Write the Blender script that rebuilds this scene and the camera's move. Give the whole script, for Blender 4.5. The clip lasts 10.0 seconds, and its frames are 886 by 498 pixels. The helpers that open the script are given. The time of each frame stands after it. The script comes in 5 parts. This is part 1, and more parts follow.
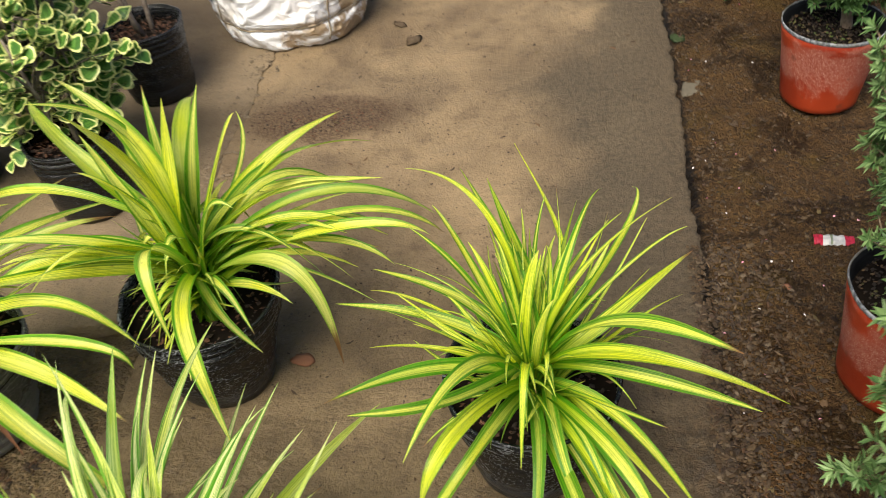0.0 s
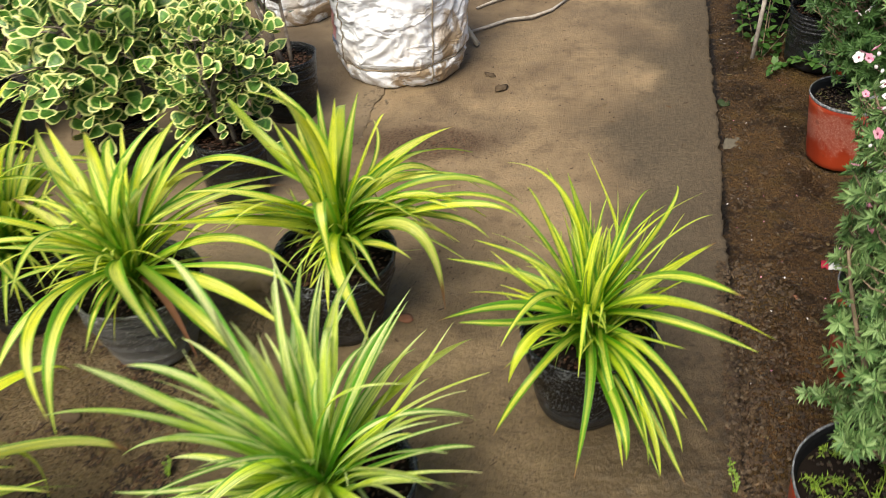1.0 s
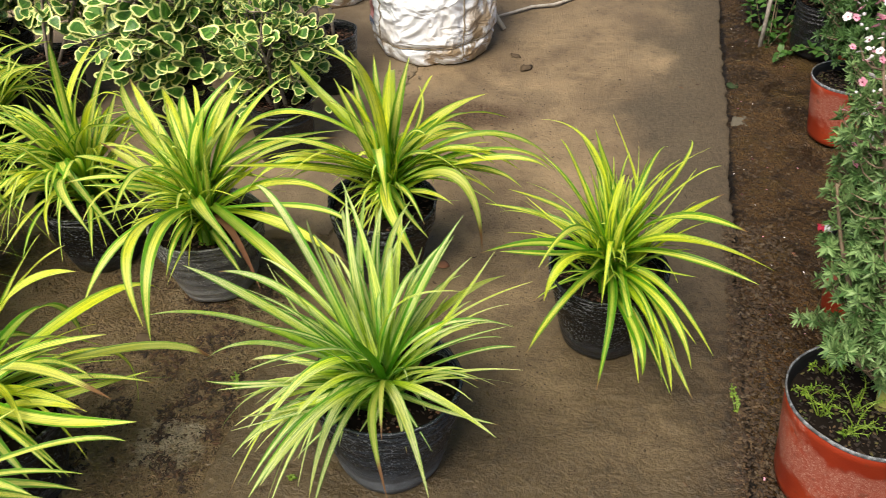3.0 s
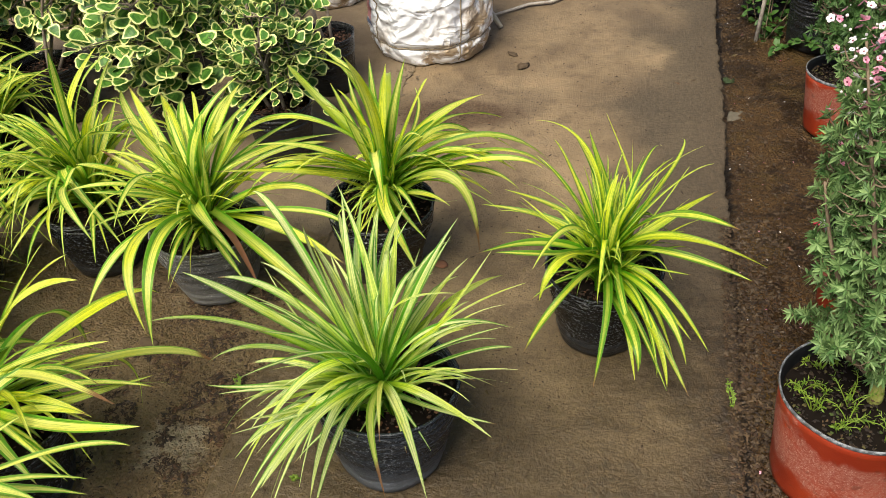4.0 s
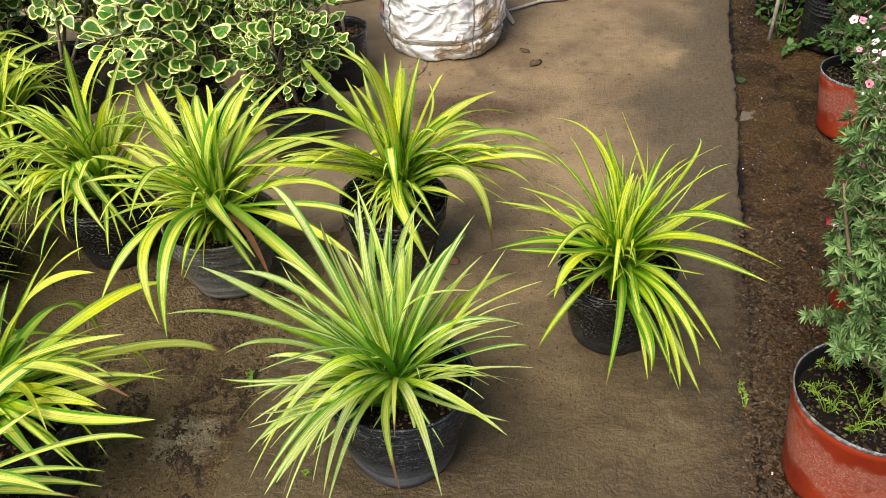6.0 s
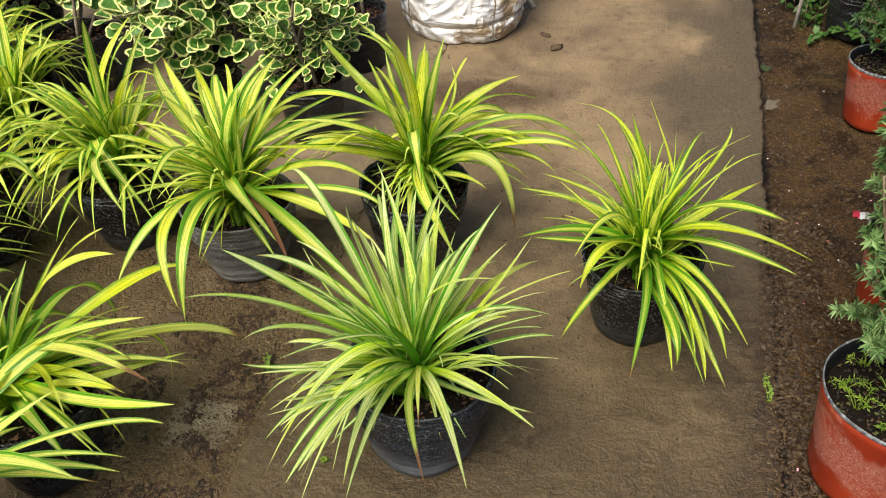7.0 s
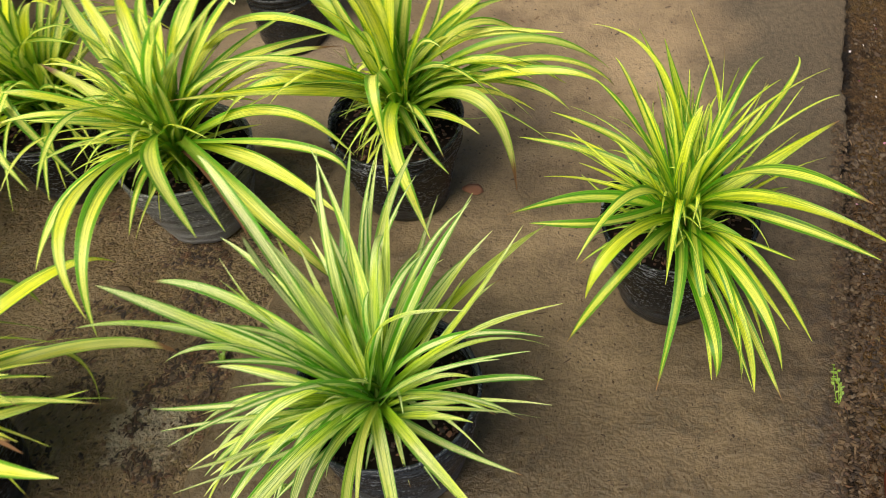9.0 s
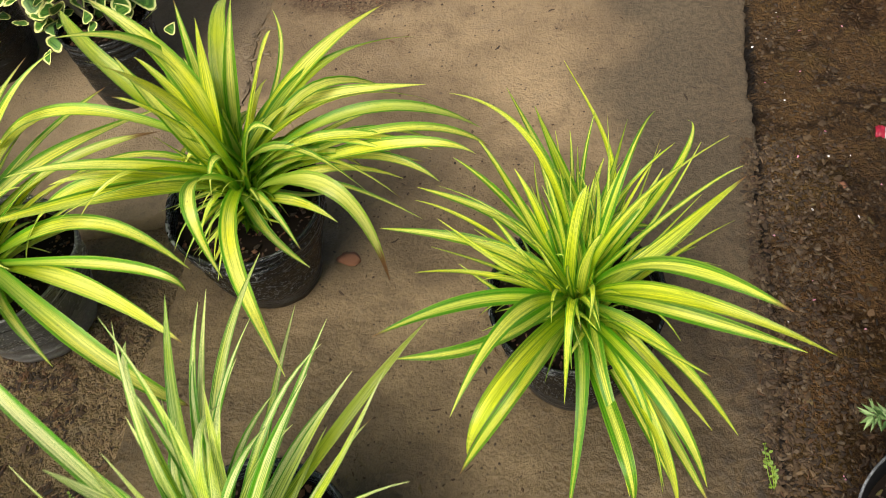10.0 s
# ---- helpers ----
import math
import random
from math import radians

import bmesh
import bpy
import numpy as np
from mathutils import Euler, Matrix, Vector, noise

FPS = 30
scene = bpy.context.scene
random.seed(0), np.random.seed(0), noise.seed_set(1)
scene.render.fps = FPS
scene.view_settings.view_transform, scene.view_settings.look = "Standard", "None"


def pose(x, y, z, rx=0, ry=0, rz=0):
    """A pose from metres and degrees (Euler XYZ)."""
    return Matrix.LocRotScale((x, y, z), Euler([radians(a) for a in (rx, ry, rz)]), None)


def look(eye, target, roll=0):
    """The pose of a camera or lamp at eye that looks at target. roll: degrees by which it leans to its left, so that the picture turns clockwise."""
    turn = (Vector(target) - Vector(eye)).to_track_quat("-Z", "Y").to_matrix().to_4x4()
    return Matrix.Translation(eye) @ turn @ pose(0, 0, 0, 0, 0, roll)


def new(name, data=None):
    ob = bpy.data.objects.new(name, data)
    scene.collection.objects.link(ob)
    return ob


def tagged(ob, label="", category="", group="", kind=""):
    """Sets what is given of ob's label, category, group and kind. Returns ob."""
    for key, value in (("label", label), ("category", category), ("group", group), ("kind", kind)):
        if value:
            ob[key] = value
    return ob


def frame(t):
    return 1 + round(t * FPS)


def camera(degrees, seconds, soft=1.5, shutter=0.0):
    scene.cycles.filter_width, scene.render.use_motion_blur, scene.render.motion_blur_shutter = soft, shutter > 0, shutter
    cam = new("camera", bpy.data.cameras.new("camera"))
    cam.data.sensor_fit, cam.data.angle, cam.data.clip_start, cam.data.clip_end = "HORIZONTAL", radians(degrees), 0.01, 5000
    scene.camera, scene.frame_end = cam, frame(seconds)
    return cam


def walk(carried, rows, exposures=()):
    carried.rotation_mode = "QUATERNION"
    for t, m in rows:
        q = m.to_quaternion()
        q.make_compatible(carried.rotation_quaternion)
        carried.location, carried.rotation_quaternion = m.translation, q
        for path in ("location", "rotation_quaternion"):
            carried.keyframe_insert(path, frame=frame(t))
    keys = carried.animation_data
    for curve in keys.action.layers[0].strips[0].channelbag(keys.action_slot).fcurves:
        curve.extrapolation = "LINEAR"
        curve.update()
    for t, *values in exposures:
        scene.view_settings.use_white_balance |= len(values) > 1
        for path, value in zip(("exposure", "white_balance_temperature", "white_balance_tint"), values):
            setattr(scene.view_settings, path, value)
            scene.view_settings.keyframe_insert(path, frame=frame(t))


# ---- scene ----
cam = camera(52.6, 10.0, soft=0.5, shutter=0.35)
PATH = [
    (0, (0.191, 0.133, 1.261), (0.093, 1.621, -0.072), -6.3),
    (0.2, (0.228, 0.055, 1.302), (0.069, 1.569, 0.006), -6.4),
    (0.5, (0.225, -0.08, 1.366), (0.035, 1.481, 0.13), -4.4),
    (1, (0.125, -0.336, 1.426), (-0.065, 1.246, 0.217), -3.1),
    (1.5, (0.053, -0.517, 1.45), (-0.135, 1.068, 0.245), -2.2),
    (2, (0.04, -0.579, 1.45), (-0.164, 1.007, 0.249), -1.6),
    (2.5, (0.038, -0.609, 1.46), (-0.173, 0.977, 0.26), -1.2),
    (3, (0.068, -0.608, 1.475), (-0.127, 0.974, 0.266), -1.8),
    (3.2, (0.092, -0.604, 1.475), (-0.103, 0.976, 0.264), -2.5),
    (4.5, (0.081, -0.625, 1.514), (-0.128, 0.944, 0.292), -3.1),
    (5, (0.071, -0.626, 1.506), (-0.152, 0.939, 0.28), -2.9),
    (6.5, (0.061, -0.611, 1.503), (-0.152, 0.954, 0.276), -2.3),
    (7, (0.03, -0.592, 1.488), (-0.199, 0.95, 0.235), -1.9),
    (7.5, (0.046, -0.485, 1.458), (-0.207, 0.995, 0.137), -2.7),
    (8, (0.093, -0.293, 1.411), (-0.164, 1.146, 0.046), -3.0),
    (8.5, (0.127, -0.149, 1.416), (-0.207, 1.198, -0.025), -5.4),
    (9, (0.12, -0.092, 1.396), (-0.234, 1.173, -0.112), -8.8),
    (9.2, (0.116, -0.007, 1.385), (-0.164, 1.231, -0.161), -9.2),
    (9.5, (0.156, 0.134, 1.367), (-0.066, 1.344, -0.21), -10.1),
    (10, (0.195, 0.264, 1.361), (-0.021, 1.443, -0.241), -11.3),
]
walk(cam, [(t, look(eye, target, roll)) for t, eye, target, roll in PATH], [(0.0, 0.31), (1.0, 0.28), (2.0, 0.25), (7.0, 0.26), (8.5, 0.27), (10.0, 0.28)])

# ---- light: bright overcast sky over an open nursery yard ----
world = bpy.data.worlds.new("sky")
scene.world = world
world.use_nodes = True
wn = world.node_tree
wn.nodes.clear()
sky = wn.nodes.new("ShaderNodeTexSky")
sky.sky_type, sky.sun_disc = "NISHITA", False
sky.sun_elevation, sky.sun_rotation = radians(57), radians(209)
sky.air_density, sky.dust_density, sky.ozone_density = 1.0, 4.0, 1.0
back = wn.nodes.new("ShaderNodeBackground")
back.inputs["Strength"].default_value = 0.105
wout = wn.nodes.new("ShaderNodeOutputWorld")
wn.links.new(sky.outputs[0], back.inputs[0])
wn.links.new(back.outputs[0], wout.inputs[0])
sun_data = bpy.data.lights.new("sun", "SUN")
sun_data.energy, sun_data.angle, sun_data.color = 4.9, radians(36), (1.0, 0.93, 0.80)
sun = new("sun", sun_data)
sun.matrix_world = look((-1.6, -2.9, 5.2), (0, 0, 0))


# ---- materials ----
class Mat:
    """A node material with a principled surface and short ways to wire it."""

    def __init__(self, name, rough=0.6, spec=0.5, metal=0.0):
        self.m = bpy.data.materials.new(name)
        self.m.use_nodes = True
        self.t = self.m.node_tree
        self.p = self.t.nodes["Principled BSDF"]
        self.out = self.t.nodes["Material Output"]
        self.p.inputs["Roughness"].default_value = rough
        self.p.inputs["Specular IOR Level"].default_value = spec
        self.p.inputs["Metallic"].default_value = metal

    def n(self, kind, **sets):
        node = self.t.nodes.new("ShaderNode" + kind)
        for k, v in sets.items():
            setattr(node, k, v)
        return node

    def put(self, socket, v):
        if isinstance(v, bpy.types.NodeSocket):
            self.t.links.new(v, socket)
        else:
            socket.default_value = v

    def coord(self, which="Object"):
        return self.n("TexCoord").outputs[which]

    def split(self, v):
        s = self.n("SeparateXYZ")
        self.put(s.inputs[0], v)
        return s.outputs

    def join(self, x, y, z):
        c = self.n("CombineXYZ")
        for i, v in enumerate((x, y, z)):
            self.put(c.inputs[i], v)
        return c.outputs[0]

    def math(self, op, a, b=0.0, c=0.0, clamp=False):
        m = self.n("Math", operation=op, use_clamp=clamp)
        for i, v in enumerate((a, b, c)):
            self.put(m.inputs[i], v)
        return m.outputs[0]

    def noise(self, v, scale, detail=4.0, rough=0.55, warp=0.0):
        t = self.n("TexNoise")
        self.put(t.inputs["Vector"], v)
        for k, x in (("Scale", scale), ("Detail", detail), ("Roughness", rough), ("Distortion", warp)):
            t.inputs[k].default_value = x
        return t.outputs["Fac"]

    def voronoi(self, v, scale, feature="F1", out="Distance"):
        t = self.n("TexVoronoi", feature=feature)
        self.put(t.inputs["Vector"], v)
        t.inputs["Scale"].default_value = scale
        return t.outputs[out]

    def ramp(self, fac, a, b):
        r = self.n("MapRange", interpolation_type="SMOOTHSTEP")
        self.put(r.inputs[0], fac)
        r.inputs[1].default_value, r.inputs[2].default_value = a, b
        return r.outputs[0]

    def mix(self, fac, a, b, blend="MIX"):
        m = self.n("Mix", data_type="RGBA", blend_type=blend)
        for s, v in ((m.inputs[0], fac), (m.inputs[6], a), (m.inputs[7], b)):
            if not isinstance(v, bpy.types.NodeSocket) and isinstance(v, tuple):
                v = (*v, 1.0)
            self.put(s, v)
        return m.outputs[2]

    def color(self, v):
        self.put(self.p.inputs["Base Color"], (*v, 1.0) if isinstance(v, tuple) else v)

    def rough(self, v):
        self.put(self.p.inputs["Roughness"], v)

    def bump(self, height, strength=0.3, distance=0.005):
        b = self.n("Bump")
        b.inputs["Strength"].default_value, b.inputs["Distance"].default_value = strength, distance
        self.put(b.inputs["Height"], height)
        self.t.links.new(b.outputs[0], self.p.inputs["Normal"])

    def thin(self, color, amount):
        """Lets light through a thin leaf or petal."""
        tr = self.n("BsdfTranslucent")
        self.put(tr.inputs[0], (*color, 1.0) if isinstance(color, tuple) else color)
        mx = self.n("MixShader")
        mx.inputs[0].default_value = amount
        self.t.links.new(self.p.outputs[0], mx.inputs[1])
        self.t.links.new(tr.outputs[0], mx.inputs[2])
        self.t.links.new(mx.outputs[0], self.out.inputs[0])

    def clods(self, v, scale, warp=0.012):
        """Random tone for each crumb, and the depth of the cracks between them."""
        t = self.n("TexNoise")
        self.put(t.inputs["Vector"], v)
        t.inputs["Scale"].default_value = scale * 0.8
        w = self.n("MixRGB", blend_type="LINEAR_LIGHT")
        w.inputs[0].default_value = warp
        self.put(w.inputs[1], v)
        self.put(w.inputs[2], t.outputs["Color"])
        tone = self.split(self.voronoi(w.outputs[0], scale, "F1", "Color"))[0]
        crack = self.voronoi(w.outputs[0], scale, "DISTANCE_TO_EDGE")
        return tone, crack

    def random(self):
        return self.n("ObjectInfo").outputs["Random"]

    def island(self):
        return self.n("NewGeometry").outputs["Random Per Island"]


def concrete_material(name="worn_concrete", old=0.0):
    k = Mat(name, 0.82, 0.4)
    c = k.coord()
    x, y, _ = k.split(c)
    broad, mid, fine, grit = k.noise(c, 1.7, 6, 0.65), k.noise(c, 13, 7, 0.72), k.noise(c, 85, 4, 0.7), k.noise(c, 300, 2, 0.6)
    col = k.mix(k.ramp(broad, 0.36, 0.64), (0.180, 0.131, 0.074), (0.335, 0.252, 0.145))
    col = k.mix(k.math("MULTIPLY", k.ramp(mid, 0.50, 0.66), 0.42), col, (0.078, 0.053, 0.033))
    col = k.mix(k.math("MULTIPLY", k.ramp(mid, 0.47, 0.33), 0.35), col, (0.22, 0.175, 0.125))
    col = k.mix(k.math("MULTIPLY", k.ramp(fine, 0.52, 0.70), 0.35), col, (0.068, 0.047, 0.030))
    col = k.mix(k.math("MULTIPLY", k.ramp(grit, 0.54, 0.68), 0.40), col, (0.29, 0.235, 0.17))
    specks = k.math("MULTIPLY", k.ramp(k.voronoi(c, 60), 0.20, 0.09), k.ramp(k.noise(c, 7, 2), 0.45, 0.62))
    col = k.mix(specks, col, (0.036, 0.023, 0.015))
    # random dark mottling, dappled shade put into the concrete's colour
    mottled = k.ramp(k.noise(k.join(x, k.math("MULTIPLY", y, 0.7), 3.0), 2.1, 4, 0.55, 0.4), 0.52, 0.64)
    col = k.mix(k.math("MULTIPLY", mottled, 0.40), col, (0.066, 0.048, 0.033))
    # a spilled patch of red-brown soil
    dx, dy = k.math("DIVIDE", k.math("ADD", x, 0.20), 0.18), k.math("DIVIDE", k.math("SUBTRACT", y, 2.07), 0.085)
    dist = k.math("SQRT", k.math("ADD", k.math("MULTIPLY", dx, dx), k.math("MULTIPLY", dy, dy)))
    spill = k.ramp(k.math("ADD", dist, k.math("MULTIPLY", k.math("SUBTRACT", mid, 0.5), 2.0)), 1.45, 0.85)
    col = k.mix(k.math("MULTIPLY", spill, k.math("ADD", 0.45, k.math("MULTIPLY", k.ramp(k.noise(c, 120, 4, 0.75), 0.44, 0.54), 0.45))), col, k.mix(fine, (0.030, 0.016, 0.007), (0.088, 0.047, 0.021)))
    clod0 = k.noise(c, 52, 4, 0.7)
    dirty = k.ramp(k.math("ADD", y, k.math("MULTIPLY", k.math("SUBTRACT", broad, 0.5), 2.0)), 1.7, 0.5)
    col = k.mix(k.math("MULTIPLY", dirty, 0.86), col, k.mix(k.ramp(k.noise(c, 9, 6, 0.7), 0.40, 0.62), (0.118, 0.086, 0.046), (0.080, 0.056, 0.029)))
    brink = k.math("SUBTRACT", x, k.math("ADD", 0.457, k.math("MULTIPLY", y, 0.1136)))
    # grey strip along the right edge: damp concrete, darkened further to paint shade there
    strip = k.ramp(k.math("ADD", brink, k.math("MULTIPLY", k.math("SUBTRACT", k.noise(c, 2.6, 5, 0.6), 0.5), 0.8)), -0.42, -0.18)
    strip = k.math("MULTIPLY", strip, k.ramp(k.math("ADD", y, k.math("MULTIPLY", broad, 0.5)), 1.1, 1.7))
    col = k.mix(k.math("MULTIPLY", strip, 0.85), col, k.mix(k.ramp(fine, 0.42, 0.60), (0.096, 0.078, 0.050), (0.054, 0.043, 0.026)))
    smear = k.ramp(k.math("ADD", brink, k.math("MULTIPLY", k.math("SUBTRACT", mid, 0.5), 0.22)), -0.15, 0.0)
    smear = k.math("MULTIPLY", smear, k.math("ADD", 0.25, k.math("MULTIPLY", dirty, 0.75)))
    col = k.mix(k.math("MULTIPLY", smear, 0.85), col, k.mix(k.ramp(clod0, 0.42, 0.58), (0.075, 0.044, 0.019), (0.026, 0.015, 0.007)))
    if old:
        col = k.mix(old, col, k.mix(k.ramp(broad, 0.40, 0.60), (0.15, 0.122, 0.086), (0.27, 0.226, 0.165)))
    tone, crack = k.clods(c, 95, 0.010)
    worn = k.ramp(k.noise(c, 6.0, 4, 0.6), 0.40, 0.58)
    crumbly = k.math("MULTIPLY", k.math("ADD", 0.12, k.math("MULTIPLY", dirty, 0.88)), k.math("ADD", 0.35, k.math("MULTIPLY", worn, 0.65)))
    col = k.mix(k.math("MULTIPLY", k.ramp(tone, 0.55, 0.95), k.math("MULTIPLY", crumbly, 0.34)), col, (0.022, 0.013, 0.006))
    col = k.mix(k.math("MULTIPLY", k.ramp(tone, 0.22, 0.05), k.math("MULTIPLY", crumbly, 0.30)), col, (0.22, 0.16, 0.088))
    col = k.mix(k.math("MULTIPLY", k.ramp(crack, 0.10, 0.0), k.math("MULTIPLY", k.math("MULTIPLY", crumbly, k.ramp(mid, 0.46, 0.56)), 0.45)), col, (0.018, 0.011, 0.006))
    k.color(k.mix(1.0, col, k.mix(dirty, (0.79, 0.745, 0.705), (0.59, 0.56, 0.47)), "MULTIPLY"))
    clod = k.math("ADD", k.math("ADD", k.noise(c, 70, 5, 0.65), k.noise(c, 26, 4, 0.6)), k.math("MULTIPLY", k.ramp(tone, 0.2, 0.9), 0.14))
    lumps = k.math("MULTIPLY", clod, k.math("ADD", 0.30, k.math("MULTIPLY", dirty, 1.3)))
    k.bump(k.math("ADD", k.math("MULTIPLY", mid, 0.8), k.math("ADD", lumps, k.math("ADD", k.math("MULTIPLY", fine, 0.9), k.math("MULTIPLY", k.noise(c, 170, 4, 0.75), 0.5)))), 0.52, 0.012)
    k.rough(k.math("SUBTRACT", 0.78, k.math("MULTIPLY", dirty, 0.33)))
    return k.m


def soil_material():
    k = Mat("yard_soil", 0.86, 0.3)
    c = k.coord()
    x, y, _ = k.split(c)
    broad, mid, fine, grit = k.noise(c, 2.4, 6, 0.65), k.noise(c, 20, 7, 0.75), k.noise(c, 75, 5, 0.75), k.noise(c, 260, 2, 0.6)
    patch = k.noise(k.join(x, y, 7.0), 7.5, 5, 0.62, 0.6)
    tone1, crack1 = k.clods(c, 62, 0.010)
    tone2, crack2 = k.clods(c, 150, 0.006)
    brown = k.mix(k.ramp(broad, 0.38, 0.62), (0.108, 0.055, 0.020), (0.195, 0.103, 0.037))
    grey = k.mix(k.ramp(broad, 0.40, 0.60), (0.165, 0.120, 0.068), (0.250, 0.186, 0.110))
    pale = k.ramp(k.math("ADD", y, k.math("MULTIPLY", k.math("SUBTRACT", broad, 0.5), 1.6)), 0.5, 1.9)
    grey = k.mix(pale, grey, k.mix(k.ramp(mid, 0.42, 0.60), (0.190, 0.142, 0.088), (0.105, 0.075, 0.044)))
    # trodden flat grey bits among loose soil, left of the path
    grey = k.mix(k.math("MULTIPLY", k.ramp(patch, 0.58, 0.64), 0.6), grey, k.mix(fine, (0.16, 0.124, 0.080), (0.30, 0.245, 0.170)))
    # far right soil gets darker tones: shade near the shrubs put into its colour
    brown = k.mix(k.math("MULTIPLY", pale, 0.8), brown, k.mix(k.ramp(patch, 0.42, 0.58), (0.052, 0.028, 0.011), (0.135, 0.078, 0.030)))
    # a worn smear of cement trodden into the soil
    ex, ey = k.math("DIVIDE", k.math("ADD", x, 0.69), 0.085), k.math("DIVIDE", k.math("SUBTRACT", y, 0.595), 0.085)
    far = k.math("SQRT", k.math("ADD", k.math("MULTIPLY", ex, ex), k.math("MULTIPLY", ey, ey)))
    cement = k.ramp(k.math("ADD", far, k.math("MULTIPLY", k.math("SUBTRACT", mid, 0.5), 2.2)), 1.0, 0.78)
    grey = k.mix(k.math("MULTIPLY", cement, 0.9), grey, k.mix(fine, (0.24, 0.205, 0.15), (0.46, 0.40, 0.30)))
    right = k.ramp(k.math("ADD", x, k.math("MULTIPLY", broad, 0.3)), 0.1, 0.6)
    col = k.mix(right, grey, brown)
    moss = k.math("MULTIPLY", k.ramp(k.noise(c, 5.5, 5, 0.6), 0.52, 0.62), k.math("ADD", 0.12, k.math("MULTIPLY", right, 0.43)))
    col = k.mix(moss, col, (0.150, 0.098, 0.020))
    wet = k.ramp(patch, 0.50, 0.42)
    col = k.mix(k.math("MULTIPLY", wet, k.math("ADD", 0.28, k.math("MULTIPLY", right, 0.32))), col, k.mix(right, (0.062, 0.043, 0.022), (0.030, 0.017, 0.008)))
    loose = k.math("SUBTRACT", k.math("SUBTRACT", 1.0, k.math("MULTIPLY", pale, 0.45)), k.math("MULTIPLY", k.math("MAXIMUM", cement, k.ramp(patch, 0.55, 0.61)), 0.55))
    col = k.mix(k.math("MULTIPLY", k.math("MULTIPLY", k.ramp(tone1, 0.50, 0.95), k.ramp(mid, 0.40, 0.56)), k.math("MULTIPLY", loose, k.math("ADD", 0.15, k.math("MULTIPLY", right, 0.60)))), col, (0.024, 0.014, 0.007))
    col = k.mix(k.math("MULTIPLY", k.ramp(tone2, 0.74, 0.95), 0.45), col, (0.25, 0.165, 0.085))
    col = k.mix(k.math("MULTIPLY", k.math("MULTIPLY", k.ramp(crack1, 0.14, 0.0), k.ramp(fine, 0.44, 0.54)), k.math("MULTIPLY", loose, k.math("ADD", 0.2, k.math("MULTIPLY", right, 0.3)))), col, (0.014, 0.008, 0.005))
    col = k.mix(k.math("MULTIPLY", k.ramp(fine, 0.54, 0.64), k.math("ADD", 0.10, k.math("MULTIPLY", right, 0.47))), col, (0.026, 0.015, 0.008))
    col = k.mix(k.math("MULTIPLY", k.ramp(grit, 0.57, 0.68), k.math("ADD", 0.2, k.math("MULTIPLY", right, 0.3))), col, (0.26, 0.175, 0.095))
    brink = k.math("SUBTRACT", x, k.math("ADD", 0.457, k.math("MULTIPLY", y, 0.1136)))
    seam = k.ramp(k.math("ADD", brink, k.math("MULTIPLY", k.math("SUBTRACT", mid, 0.5), 0.10)), 0.075, 0.01)
    seam = k.math("MULTIPLY", k.math("MULTIPLY", seam, right), k.math("SUBTRACT", 0.62, k.math("MULTIPLY", pale, 0.4)))
    col = k.mix(seam, col, k.mix(k.ramp(tone2, 0.5, 1.0), (0.030, 0.017, 0.008), (0.10, 0.06, 0.028)))
    gap = k.ramp(k.math("ADD", brink, k.math("MULTIPLY", k.math("SUBTRACT", fine, 0.5), 0.05)), 0.020, 0.004)
    col = k.mix(k.math("MULTIPLY", k.math("MULTIPLY", gap, right), k.ramp(mid, 0.35, 0.5)), col, (0.012, 0.008, 0.005))
    k.color(k.mix(1.0, col, k.mix(right, (1.25, 1.21, 1.10), (0.80, 0.735, 0.54)), "MULTIPLY"))
    k.rough(k.math("SUBTRACT", 0.66, k.math("MULTIPLY", wet, 0.22)))
    high = k.math("ADD", k.math("MULTIPLY", k.ramp(crack1, 0.0, 0.35), 0.30), k.math("MULTIPLY", k.ramp(crack2, 0.0, 0.35), 0.22))
    k.bump(k.math("ADD", k.math("ADD", k.math("MULTIPLY", mid, 1.4), high), k.math("ADD", k.math("MULTIPLY", fine, 0.55), k.math("MULTIPLY", grit, 0.15))), 1.0, 0.030)
    return k.m


def chip_material(name, colours, rough=0.85):
    k = Mat(name, rough, 0.3)
    r = k.n("ValToRGB")
    r.color_ramp.interpolation = "CONSTANT"
    while len(r.color_ramp.elements) < len(colours):
        r.color_ramp.elements.new(0.5)
    for i, (e, col) in enumerate(zip(r.color_ramp.elements, colours)):
        e.position, e.color = i / len(colours), (*col, 1)
    k.put(r.inputs[0], k.island())
    grain = k.noise(k.coord(), 180, 3)
    k.color(k.mix(k.math("MULTIPLY", grain, 0.5), r.outputs[0], (0.03, 0.022, 0.016)))
    k.bump(grain, 0.4, 0.002)
    return k.m


